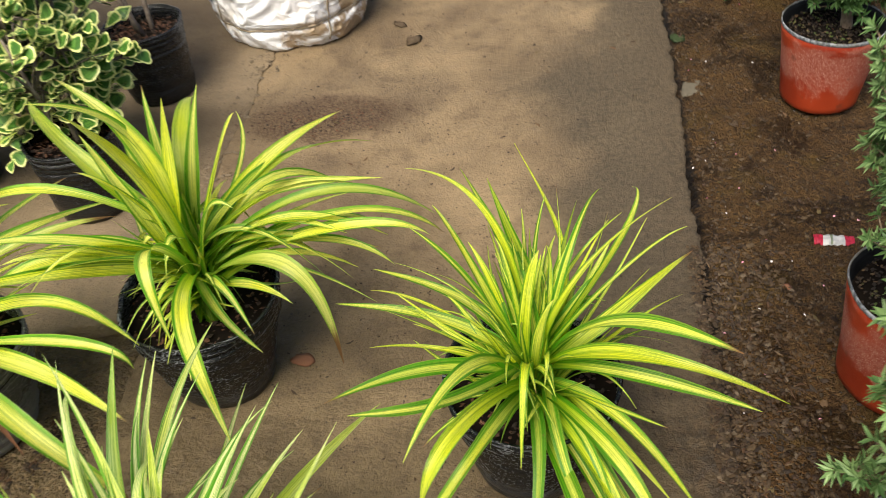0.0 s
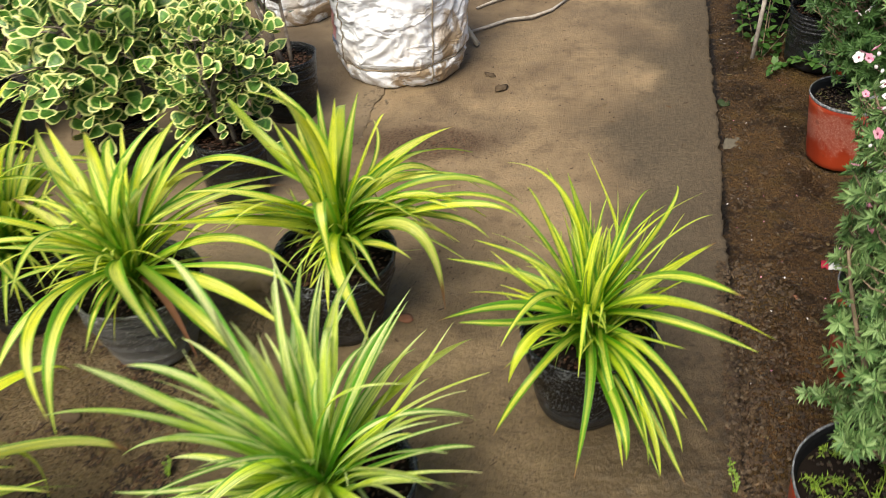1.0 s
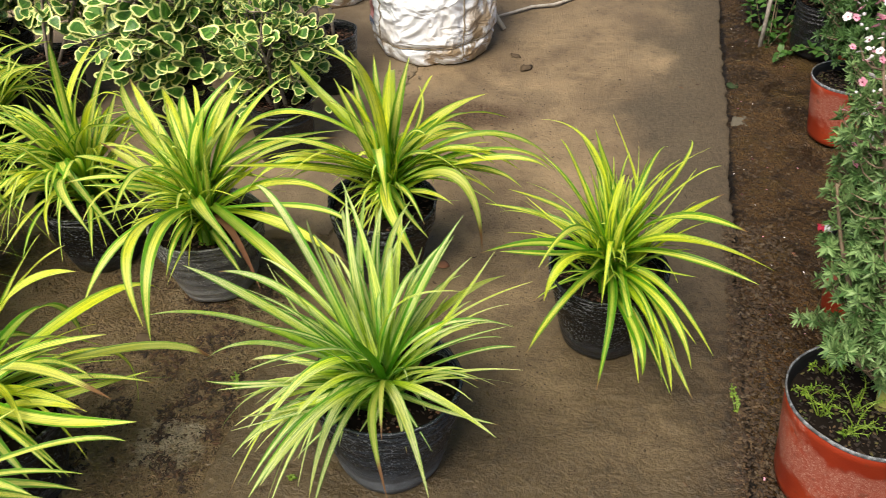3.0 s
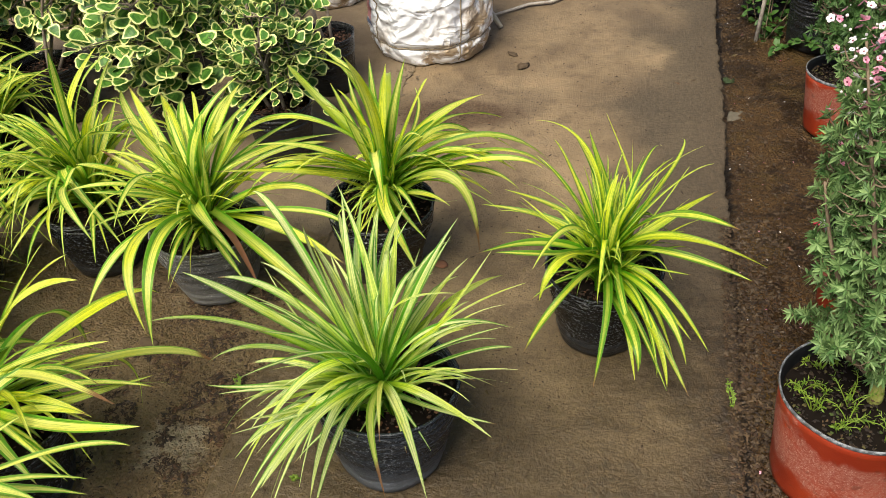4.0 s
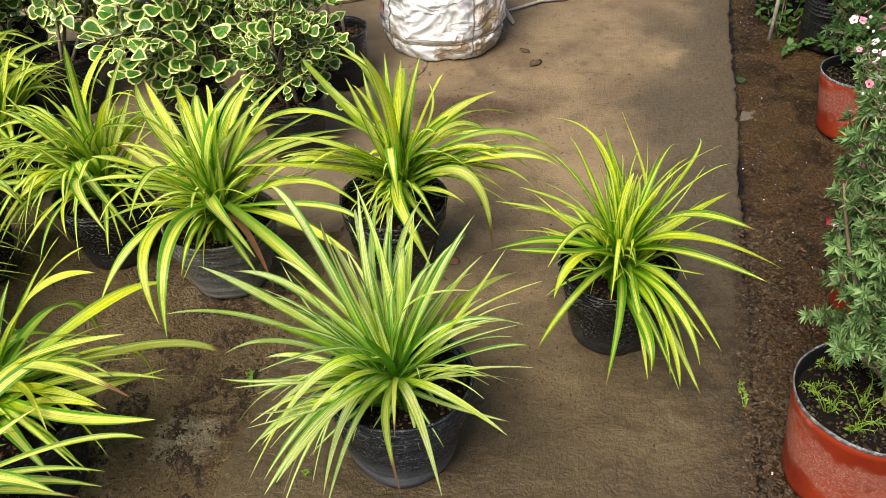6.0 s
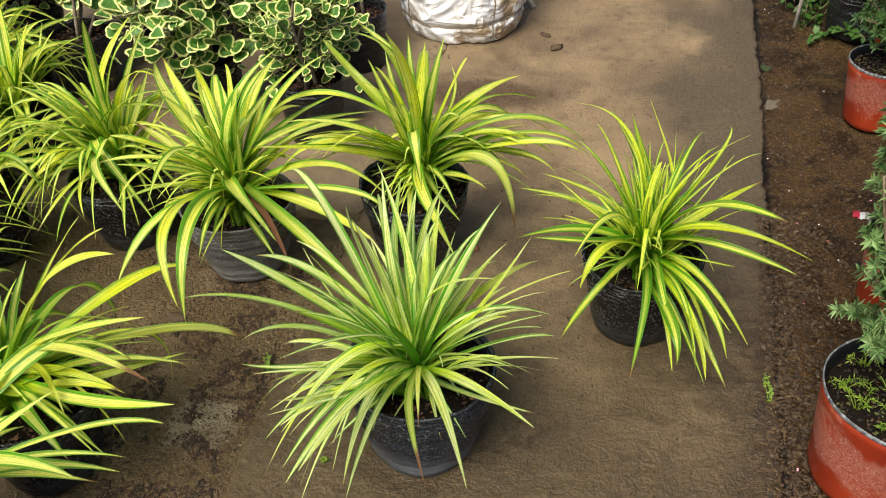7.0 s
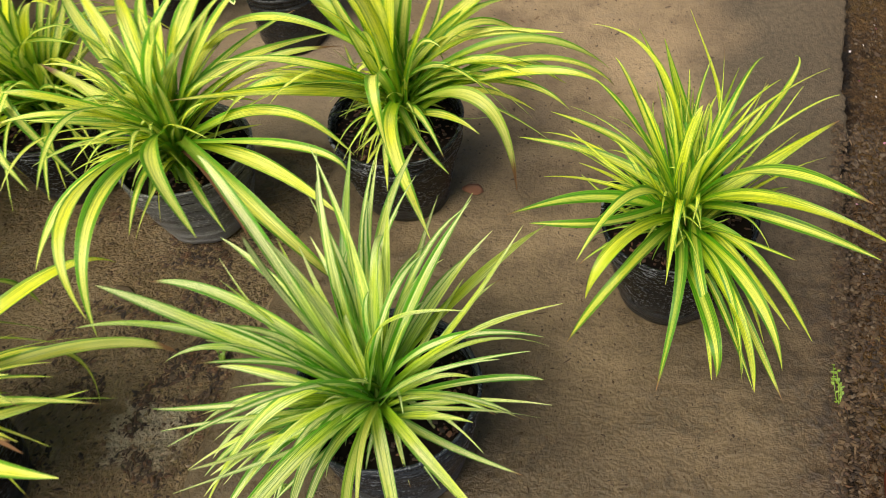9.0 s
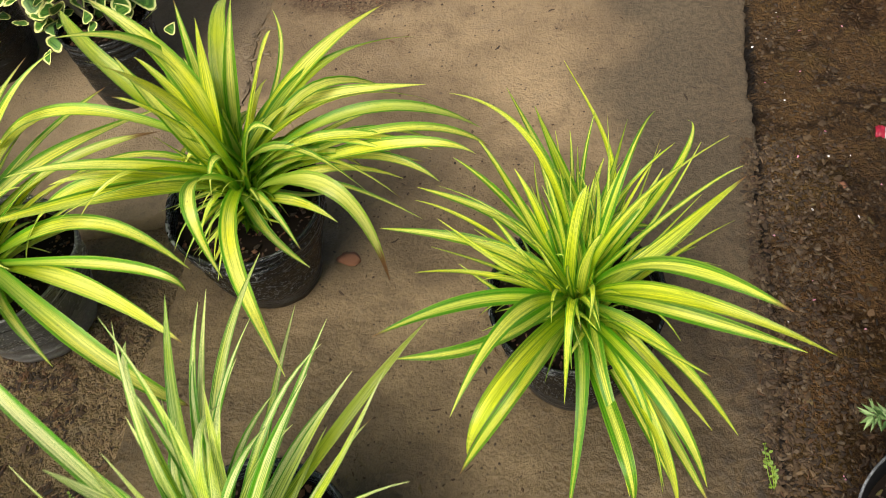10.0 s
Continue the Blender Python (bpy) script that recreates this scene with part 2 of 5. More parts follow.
def bag_plastic(name, base, dust, amount, foot=0.14):
    """Thin black nursery plastic with fine creases and dried mud."""
    k = Mat(name, 0.42, 0.5)
    c = k.coord()
    x, y, z = k.split(c)
    crease = k.noise(k.join(k.math("MULTIPLY", x, 5.0), k.math("MULTIPLY", y, 5.0), k.math("MULTIPLY", z, 60.0)), 1.0, 3, 0.5, 0.7)
    fine = k.noise(k.join(x, y, k.math("MULTIPLY", z, 1.6)), 150, 4, 0.75)
    blot = k.noise(c, 11, 5, 0.65)
    spots = k.math("MULTIPLY", k.ramp(fine, 0.57, 0.62), k.ramp(blot, 0.36, 0.62))
    lines = k.math("MULTIPLY", k.ramp(k.math("ABSOLUTE", k.math("SUBTRACT", crease, 0.5)), 0.013, 0.004), k.ramp(z, 0.12, 0.17))
    low = k.math("MULTIPLY", k.ramp(k.math("ADD", z, k.math("MULTIPLY", blot, 0.10)), 0.15, 0.06), foot)
    fac = k.math("ADD", k.math("MAXIMUM", k.math("MULTIPLY", lines, 0.6), spots), low, clamp=True)
    k.color(k.mix(k.math("MULTIPLY", fac, amount), base, dust))
    k.rough(k.math("ADD", 0.26, k.math("MULTIPLY", fac, 0.5)))
    k.bump(k.math("ADD", k.math("MULTIPLY", crease, 0.7), k.math("ADD", blot, k.math("MULTIPLY", fine, 0.3))), 0.9, 0.008)
    return k.m


def orange_plastic():
    """Orange plastic, frosted and scratched over most of its wall, clean near the foot."""
    k = Mat("orange_plastic", 0.45, 0.45)
    c = k.coord()
    z = k.split(c)[2]
    blot, fine, tiny = k.noise(c, 9, 6, 0.65, 0.5), k.noise(c, 160, 4, 0.7), k.noise(c, 420, 2, 0.6)
    col = k.mix(k.ramp(k.noise(c, 4, 4), 0.35, 0.65), (0.20, 0.020, 0.007), (0.32, 0.040, 0.012))
    edge = k.math("ADD", k.math("MULTIPLY", k.math("SUBTRACT", blot, 0.5), 0.24), k.math("MULTIPLY", k.math("SUBTRACT", fine, 0.5), 0.06))
    band = k.math("MULTIPLY", k.ramp(k.math("ADD", z, edge), 0.055, 0.095), k.ramp(k.math("ADD", z, k.math("MULTIPLY", edge, 1.3)), 0.205, 0.170))
    worn = k.math("ADD", 0.18, k.math("MULTIPLY", k.ramp(fine, 0.40, 0.62), 0.42))
    col = k.mix(k.math("MULTIPLY", band, worn), col, (0.36, 0.155, 0.105))
    col = k.mix(k.math("MULTIPLY", band, k.math("MULTIPLY", k.ramp(tiny, 0.56, 0.68), 0.4)), col, (0.66, 0.50, 0.42))
    col = k.mix(k.math("MULTIPLY", k.ramp(k.noise(c, 30, 4), 0.60, 0.72), 0.6), col, (0.12, 0.030, 0.016))
    k.color(col)
    k.rough(k.math("ADD", 0.34, k.math("MULTIPLY", band, 0.35)))
    k.bump(k.math("ADD", k.math("MULTIPLY", fine, 0.6), blot), 0.2, 0.003)
    return k.m


def striped_leaf(name, middle, pale, green, margin, lines, vary, brown=0.975, share=0.545):
    """Strap leaf: pale middle band, fine green lines along it, green margins, now and then a brown tip."""
    k = Mat(name, 0.28, 0.5)
    uv = k.split(k.coord("UV"))
    u, v, rnd = k.math("SUBTRACT", k.math("MULTIPLY", uv[0], 2.0), 1.0), uv[1], k.random()
    au = k.math("ABSOLUTE", u)
    seed = k.math("MULTIPLY", rnd, 91.0)
    grain = k.noise(k.join(k.math("ADD", k.math("MULTIPLY", u, 3.6), seed), k.math("MULTIPLY", v, 0.8), seed), 1.0, 4, 0.7)
    thread = k.noise(k.join(k.math("ADD", k.math("MULTIPLY", u, 11.5), seed), k.math("MULTIPLY", v, 1.1), seed), 1.0, 3, 0.65)
    broad = k.noise(k.join(seed, k.math("MULTIPLY", v, 3.0), k.math("MULTIPLY", u, 0.5)), 1.0, 3)
    edge = k.math("ADD", au, k.math("MULTIPLY", k.math("SUBTRACT", grain, 0.5), 0.8))
    edge = k.math("ADD", edge, k.math("MULTIPLY", k.math("SUBTRACT", rnd, 0.5), vary))
    col = k.mix(k.ramp(k.math("ADD", k.math("ADD", broad, k.math("MULTIPLY", v, 0.30)), k.math("MULTIPLY", rnd, 0.25)), 0.50, 0.95), middle, pale)
    stripe = k.math("MULTIPLY", k.ramp(thread, share - 0.025, share + 0.025), k.math("MULTIPLY", k.math("ADD", 0.55, k.math("MULTIPLY", au, 0.45)), lines))
    col = k.mix(stripe, col, green)
    dark = k.mix(k.ramp(thread, 0.40, 0.58), tuple(min(1.0, g * 1.5) for g in green), tuple(g * 0.82 for g in green))
    hair = k.noise(k.join(k.math("ADD", k.math("MULTIPLY", u, 24.0), seed), k.math("MULTIPLY", v, 0.9), seed), 1.0, 2, 0.5)
    dark = k.mix(k.math("MULTIPLY", k.ramp(hair, 0.54, 0.62), 0.22), dark, pale)
    col = k.mix(k.math("MULTIPLY", k.ramp(hair, 0.44, 0.37), 0.42), col, green)
    col = k.mix(k.ramp(edge, margin - 0.13, margin + 0.11), col, dark)
    col = k.mix(k.math("MULTIPLY", k.ramp(au, 0.94, 0.98), 0.18), col, pale)
    # leaf foot turns green, deepened to paint the crown's inner shade
    col = k.mix(k.math("MULTIPLY", k.ramp(v, 0.46, 0.08), 0.68), col, tuple(g * 1.1 for g in green))
    col = k.mix(k.math("MULTIPLY", k.ramp(k.math("FRACT", k.math("MULTIPLY", rnd, 13.7)), 0.84, 0.94), 0.4), col, green)
    blot = k.noise(k.join(k.math("ADD", u, seed), k.math("MULTIPLY", v, 16.0), seed), 2.2, 3, 0.6)
    col = k.mix(k.math("MULTIPLY", k.ramp(blot, 0.66, 0.74), 0.55), col, (0.20, 0.13, 0.05))
    pick = k.ramp(k.math("FRACT", k.math("MULTIPLY", rnd, 7.3)), 0.55, 0.95)
    tip = k.ramp(k.math("ADD", k.math("ADD", v, k.math("MULTIPLY", k.math("SUBTRACT", grain, 0.5), 0.16)), k.math("MULTIPLY", pick, 0.07)), brown, brown + 0.08)
    col = k.mix(tip, col, k.mix(thread, (0.30, 0.17, 0.07), (0.13, 0.05, 0.025)))
    shade = k.math("ADD", 0.90, k.math("MULTIPLY", k.math("FRACT", k.math("MULTIPLY", rnd, 29.3)), 0.20))
    col = k.mix(1.0, col, k.join(shade, shade, k.math("MULTIPLY", shade, 0.95)), "MULTIPLY")
    k.color(col)
    k.rough(k.math("ADD", 0.20, k.math("MULTIPLY", k.noise(k.join(seed, k.math("MULTIPLY", v, 7.0), u), 1.0, 3), 0.26)))
    rib = k.n("TexWave", bands_direction="X")
    k.put(rib.inputs["Vector"], k.join(u, 0.0, 0.0))
    rib.inputs["Scale"].default_value = 3.0
    k.bump(k.math("ADD", rib.outputs["Fac"], k.math("ADD", grain, thread)), 0.40, 0.001)
    k.thin(col, 0.44)
    return k.m


def ficus_leaf_material():
    k = Mat("cream_edged_leaf", 0.42, 0.4)
    uv = k.split(k.coord("UV"))
    rnd = k.random()
    d = k.math("ADD", uv[0], k.math("MULTIPLY", k.math("SUBTRACT", k.noise(k.join(k.math("MULTIPLY", uv[0], 2.0), k.math("MULTIPLY", uv[1], 9.0), k.math("MULTIPLY", rnd, 57.0)), 1.0, 3), 0.5), 0.55))
    wobble = k.noise(k.join(uv[1], uv[0], k.math("MULTIPLY", rnd, 31.0)), 5.0, 3)
    green = k.mix(k.ramp(wobble, 0.44, 0.58), (0.028, 0.098, 0.010), (0.095, 0.225, 0.030))
    green = k.mix(k.math("MULTIPLY", rnd, 0.35), green, (0.10, 0.23, 0.05))
    cream = k.mix(k.ramp(wobble, 0.3, 0.7), (0.64, 0.67, 0.19), (0.76, 0.77, 0.36))
    col = k.mix(k.ramp(d, 0.36, 0.50), green, (0.19, 0.31, 0.055))
    col = k.mix(k.ramp(d, 0.50, 0.61), col, cream)
    col = k.mix(k.math("MULTIPLY", k.ramp(uv[1], 0.12, 0.0), 0.6), col, (0.30, 0.40, 0.16))
    k.color(col)
    k.thin(col, 0.10)
    return k.m


def leaf_stuff(name, a, b, thin=0.2, rough=0.5):
    k = Mat(name, rough, 0.35)
    col = k.mix(k.island(), a, b)
    k.color(col)
    k.thin(col, thin)
    return k.m


def bark(name, a, b):
    k = Mat(name, 0.8, 0.2)
    c = k.coord()
    k.color(k.mix(k.ramp(k.noise(c, 45, 5, 0.7), 0.35, 0.65), a, b))
    k.bump(k.noise(c, 120, 4), 0.5, 0.002)
    return k.m


def sack_material():
    k = Mat("woven_sack", 0.5, 0.4)
    c = k.coord()
    x, y, z = k.split(c)
    mud, fine = k.noise(c, 9, 6, 0.65, 0.5), k.noise(c, 70, 4, 0.65)
    col = k.mix(k.ramp(k.noise(c, 5, 4), 0.35, 0.7), (0.81, 0.83, 0.87), (0.86, 0.87, 0.89))
    low = k.math("ADD", k.ramp(z, 0.20, 0.0), k.math("MULTIPLY", k.ramp(x, 0.02, 0.20), 0.9))
    stain = k.math("MULTIPLY", k.ramp(mud, 0.46, 0.60), low, clamp=True)
    col = k.mix(k.math("MULTIPLY", stain, 0.9), col, (0.36, 0.245, 0.12))
    col = k.mix(k.math("MULTIPLY", k.ramp(fine, 0.55, 0.75), k.math("MULTIPLY", low, 0.4)), col, (0.28, 0.21, 0.13))
    k.color(col)
    weave = k.n("TexWave", bands_direction="Z")
    k.put(weave.inputs["Vector"], c)
    weave.inputs["Scale"].default_value = 110.0
    fold = k.math("ABSOLUTE", k.math("SUBTRACT", k.noise(k.join(x, y, k.math("MULTIPLY", z, 1.8)), 9, 2, 0.5, 0.8), 0.5))
    fold2 = k.math("ABSOLUTE", k.math("SUBTRACT", k.noise(k.join(k.math("ADD", x, z), y, k.math("MULTIPLY", z, 0.6)), 21, 2, 0.5, 0.6), 0.5))
    folds = k.math("ADD", k.ramp(fold, 0.10, 0.0), k.math("MULTIPLY", k.ramp(fold2, 0.10, 0.0), 0.15))
    k.bump(k.math("ADD", folds, k.math("MULTIPLY", weave.outputs["Fac"], 0.05)), 0.45, 0.007)
    return k.m


def plain(name, colour, rough=0.6, vary=0.2):
    k = Mat(name, rough, 0.12 if rough > 0.85 else 0.35)
    g = k.noise(k.coord(), 60, 4, 0.6)
    k.color(k.mix(k.math("MULTIPLY", g, vary * 2), colour, tuple(v * 0.5 for v in colour)))
    k.bump(g, 0.2, 0.002)
    return k.m


def chip_grey(name):
    k = Mat(name, 0.6, 0.4)
    c = k.coord()
    col = k.mix(k.ramp(k.noise(c, 90, 4, 0.7), 0.42, 0.62), (0.075, 0.080, 0.088), (0.27, 0.285, 0.30))
    k.color(k.mix(k.ramp(k.noise(c, 22, 3), 0.5, 0.65), col, (0.10, 0.095, 0.08)))
    k.bump(k.noise(c, 160, 3), 0.4, 0.002)
    return k.m


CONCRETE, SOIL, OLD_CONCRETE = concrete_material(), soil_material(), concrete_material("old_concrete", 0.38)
BLACK_BAG = bag_plastic("black_bag_plastic", (0.005, 0.006, 0.007), (0.40, 0.42, 0.44), 0.52, 0.06)
DUSTY_BAG = bag_plastic("dusty_bag_plastic", (0.018, 0.023, 0.030), (0.32, 0.345, 0.375), 0.55, 0.60)
GREY_BAG = bag_plastic("grey_bag_plastic", (0.105, 0.105, 0.104), (0.47, 0.46, 0.45), 0.85, 0.40)
DARK_BAG = bag_plastic("dark_bag_plastic", (0.008, 0.009, 0.010), (0.10, 0.10, 0.105), 0.25)
ORANGE = orange_plastic()
GREY_RIM = chip_grey("grey_plastic")
DARK_WALL = plain("inner_wall", (0.009, 0.010, 0.011), 0.5, 0.5)
DAMP_CRUMB = chip_material("damp_crumbs", [(0.018, 0.011, 0.007), (0.035, 0.022, 0.012), (0.011, 0.008, 0.006), (0.08, 0.07, 0.02), (0.05, 0.08, 0.014), (0.013, 0.009, 0.006), (0.022, 0.014, 0.009), (0.09, 0.055, 0.025)])
HUSK = chip_material("husk_chips", [(0.10, 0.040, 0.020), (0.06, 0.028, 0.016), (0.14, 0.065, 0.033), (0.03, 0.018, 0.012), (0.018, 0.012, 0.008)])
POTTING = plain("potting_soil", (0.009, 0.006, 0.004), 0.95, 0.5)
YELLOW_LEAF = striped_leaf("yellow_striped_leaf", (0.86, 0.87, 0.026), (0.93, 0.93, 0.22), (0.088, 0.285, 0.006), 0.69, 0.85, 0.45, 0.975, 0.54)
LIME_LEAF = striped_leaf("lime_striped_leaf", (0.82, 0.86, 0.026), (0.90, 0.92, 0.15), (0.064, 0.245, 0.004), 0.60, 0.90, 0.55, 0.975, 0.515)
WHITE_LEAF = striped_leaf("white_striped_leaf", (0.77, 0.88, 0.05), (0.95, 0.97, 0.46), (0.074, 0.280, 0.006), 0.74, 1.0, 0.60, 0.975, 0.525)
WITHER_LEAF = striped_leaf("withering_leaf", (0.70, 0.70, 0.08), (0.78, 0.78, 0.22), (0.17, 0.31, 0.02), 0.69, 0.7, 0.3, 0.84)
GREEN_LEAF = striped_leaf("green_leaf", (0.10, 0.30, 0.010), (0.16, 0.36, 0.020), (0.045, 0.190, 0.005), 0.50, 0.9, 0.40, 0.99, 0.48)
LITTER_GREEN = plain("dull_green_leaf", (0.030, 0.050, 0.014), 0.7, 0.4)
DRY_LEAF = plain("dry_leaf", (0.24, 0.105, 0.055), 0.8, 0.4)
HEART = plain("leaf_heart", (0.22, 0.36, 0.05), 0.5, 0.3)
FICUS_LEAF = ficus_leaf_material()
FICUS_BARK = bark("grey_bark", (0.14, 0.11, 0.085), (0.25, 0.21, 0.17))
TEA_LEAF = leaf_stuff("grey_green_leaf", (0.058, 0.135, 0.034), (0.23, 0.345, 0.125))
DARK_TEA_LEAF = leaf_stuff("dark_green_leaf", (0.028, 0.074, 0.016), (0.080, 0.160, 0.042))
TEA_BARK = bark("pale_bark", (0.13, 0.095, 0.062), (0.24, 0.18, 0.12))
MOSS_BARK = bark("mossy_bark", (0.17, 0.19, 0.045), (0.30, 0.30, 0.08))
WEED_LEAF = leaf_stuff("weed_leaf", (0.032, 0.092, 0.014), (0.075, 0.165, 0.030), 0.25)
FERN_LEAF = leaf_stuff("fern_leaf", (0.10, 0.19, 0.016), (0.22, 0.32, 0.035), 0.25)
PINK = leaf_stuff("pink_petal", (0.58, 0.13, 0.26), (0.82, 0.45, 0.55), 0.25)
PALE = leaf_stuff("white_petal", (0.85, 0.78, 0.80), (0.88, 0.86, 0.86), 0.25)
FLOWER_EYE = plain("flower_eye", (0.22, 0.03, 0.06), 0.6, 0.3)
SACK = sack_material()
STRING = plain("jute_string", (0.33, 0.27, 0.19), 0.85, 0.4)
PRINT_PINK = plain("faded_pink_print", (0.62, 0.28, 0.27), 0.55, 0.2)
PRINT_BLUE = plain("faded_blue_print", (0.20, 0.26, 0.40), 0.55, 0.2)
TWIG = bark("bleached_twig", (0.30, 0.26, 0.22), (0.46, 0.42, 0.36))
CANE = plain("pale_cane", (0.55, 0.50, 0.40), 0.6, 0.3)
STONE = plain("grey_stone", (0.115, 0.082, 0.052), 0.9, 0.6)
PALE_STONE = plain("pale_stone", (0.15, 0.13, 0.095), 0.9, 0.6)
MORTAR = plain("cement_crumb", (0.20, 0.155, 0.105), 0.9, 0.5)
TAG_WHITE = plain("sachet_foil", (0.50, 0.50, 0.50), 0.35, 0.6)
TAG_RED = plain("sachet_red", (0.42, 0.022, 0.05), 0.35, 0.5)
TAG_GREY = plain("sachet_green", (0.16, 0.19, 0.12), 0.4, 0.3)


# ---- mesh helpers ----
def part(name, verts, faces, material, parent=None, label="", uvs=None, smooth=True):
    """One mesh object out of lists, under a thing or a part."""
    me = bpy.data.meshes.new(name)
    me.from_pydata([tuple(v) for v in verts], [], faces)
    if uvs is not None:
        layer = me.uv_layers.new(name="UVMap")
        idx = np.empty(len(me.loops), dtype=np.int32)
        me.loops.foreach_get("vertex_index", idx)
        layer.data.foreach_set("uv", np.asarray(uvs, dtype=np.float32)[idx].ravel())
    me.materials.append(material)
    me.polygons.foreach_set("use_smooth", [smooth] * len(me.polygons))
    me.update()
    ob = new(name, me)
    ob.parent = parent
    if label:
        ob["label"] = label
    return ob


def lathe(profile, seg=48, wobble=0.0, seed=0.0, folds=0.0):
    """Rings round z out of (radius, height) pairs; wobble dents the walls."""
    verts, faces = [], []
    for r, z in profile:
        for i in range(seg):
            a = 2 * math.pi * i / seg
            k = 1.0
            if wobble:
                k += wobble * noise.noise((1.6 * math.cos(a) + seed, 1.6 * math.sin(a), 7.0 * z))
                k += folds * noise.noise((5 * math.cos(a) + seed, 5 * math.sin(a), 26.0 * z + seed))
            verts.append((r * k * math.cos(a), r * k * math.sin(a), z))
    for j in range(len(profile) - 1):
        for i in range(seg):
            n = (i + 1) % seg
            faces.append((j * seg + i, j * seg + n, (j + 1) * seg + n, (j + 1) * seg + i))
    return verts, faces


def tube(points, radii, sides=6):
    """A bent, tapered stem."""
    verts, faces = [], []
    pts = [Vector(p) for p in points]
    for i, p in enumerate(pts):
        d = (pts[min(i + 1, len(pts) - 1)] - pts[max(i - 1, 0)]).normalized()
        a = d.cross(Vector((0.31, 0.95, 0.11))).normalized()
        b = d.cross(a)
        for s in range(sides):
            t = 2 * math.pi * s / sides
            verts.append(p + radii[i] * (a * math.cos(t) + b * math.sin(t)))
    for i in range(len(pts) - 1):
        for s in range(sides):
            n = (s + 1) % sides
            faces.append((i * sides + s, i * sides + n, (i + 1) * sides + n, (i + 1) * sides + s))
    faces.append(tuple(range(sides))[::-1])
    faces.append(tuple((len(pts) - 1) * sides + s for s in range(sides)))
    return verts, faces


class Heap:
    """Gathers many small pieces into one mesh."""

    def __init__(self):
        self.v, self.f, self.uv = [], [], []

    def add(self, verts, faces, uvs=None):
        o = len(self.v)
        self.v += [tuple(v) for v in verts]
        self.f += [tuple(i + o for i in f) for f in faces]
        self.uv += list(uvs) if uvs is not None else [(0, 0)] * len(verts)

    def link(self, name, material, parent=None, label="", smooth=True):
        return part(name, self.v, self.f, material, parent, label, self.uv, smooth)


def chip(rng, size, flat=0.5):
    """A small crooked stone or chip."""
    base = [(1, 0, 0), (0, 1, 0), (-1, 0, 0), (0, -1, 0), (0, 0, 1), (0, 0, -1), (0.7, 0.7, 0.5), (-0.7, 0.6, 0.4)]
    turn = Euler((rng.uniform(-0.3, 0.3), rng.uniform(-0.3, 0.3), rng.uniform(0, 6.28))).to_matrix()
    sx, sy, sz = rng.uniform(0.6, 1.4), rng.uniform(0.4, 1.0), flat * rng.uniform(0.6, 1.2)
    verts = [turn @ Vector((x * sx * rng.uniform(0.8, 1.1), y * sy * rng.uniform(0.8, 1.1), z * sz)) * size for x, y, z in base]
    faces = [(0, 6, 4), (6, 1, 4), (1, 7, 4), (7, 2, 4), (2, 3, 4), (3, 0, 4), (0, 3, 5), (3, 2, 5), (2, 7, 5), (7, 1, 5), (1, 6, 5), (6, 0, 5)]
    return verts, faces


def sliver(rng, size, flat=0.3):
    """A thin bit of bark, straw or leaf stalk."""
    turn = Euler((rng.uniform(-0.4, 0.4), rng.uniform(-0.25, 0.25), rng.uniform(0, 6.28))).to_matrix()
    w, h, bow = rng.uniform(0.14, 0.38), flat * 0.4, rng.uniform(-0.3, 0.3)
    verts = [turn @ Vector((x, y * w + bow * (1 - x * x), z * h)) * size for x, y, z in ((-1, -0.4, 0), (-0.2, -1, 0), (1, -0.2, 0), (1, 0.3, 0.2), (0.1, 1, 0.2), (-1, 0.5, 0), (0, 0, 1), (0, 0, -1))]
    faces = [(0, 1, 6), (1, 2, 6), (2, 3, 6), (3, 4, 6), (4, 5, 6), (5, 0, 6), (1, 0, 7), (2, 1, 7), (3, 2, 7), (4, 3, 7), (5, 4, 7), (0, 5, 7)]
    return verts, faces


# ---- ground and path ----
def slab_right(y):
    return 0.457 + 0.1136 * y


def slab_left(y):
    return -0.633 + 0.102 * y


def soil_height(x, y):
    rough = 0.010 * noise.noise((x * 6, y * 6, 0.3)) + 0.008 * noise.noise((x * 19, y * 19, 4.1)) + 0.006 * noise.noise((x * 47, y * 47, 9.0)) + 0.006 * noise.noise((x * 85, y * 85, 3.0))
    if y > 1.36 and abs(x - slab_left(y)) < 0.035:
        return -0.006 + 0.2 * rough
    if slab_left(y) + 0.03 < x < slab_right(y) - 0.03:
        return -0.06
    if slab_left(y) < x < slab_right(y) - 0.004:
        return -0.014 + 0.5 * rough
    if x < slab_left(y) and y > 1.30:
        return -0.004 + 0.5 * rough - 0.04 * min(1.0, (y - 1.30) / 0.12)
    edge = min(abs(x - slab_right(y)), abs(x - slab_left(y)))
    dip = -0.010 * math.exp(-edge / 0.006) * min(1.0, max(0.25, y - 0.7)) if x > 0 else -0.003 * math.exp(-edge / 0.02)
    return (-0.004 if x > 0 else -0.005) + 0.9 * rough + dip


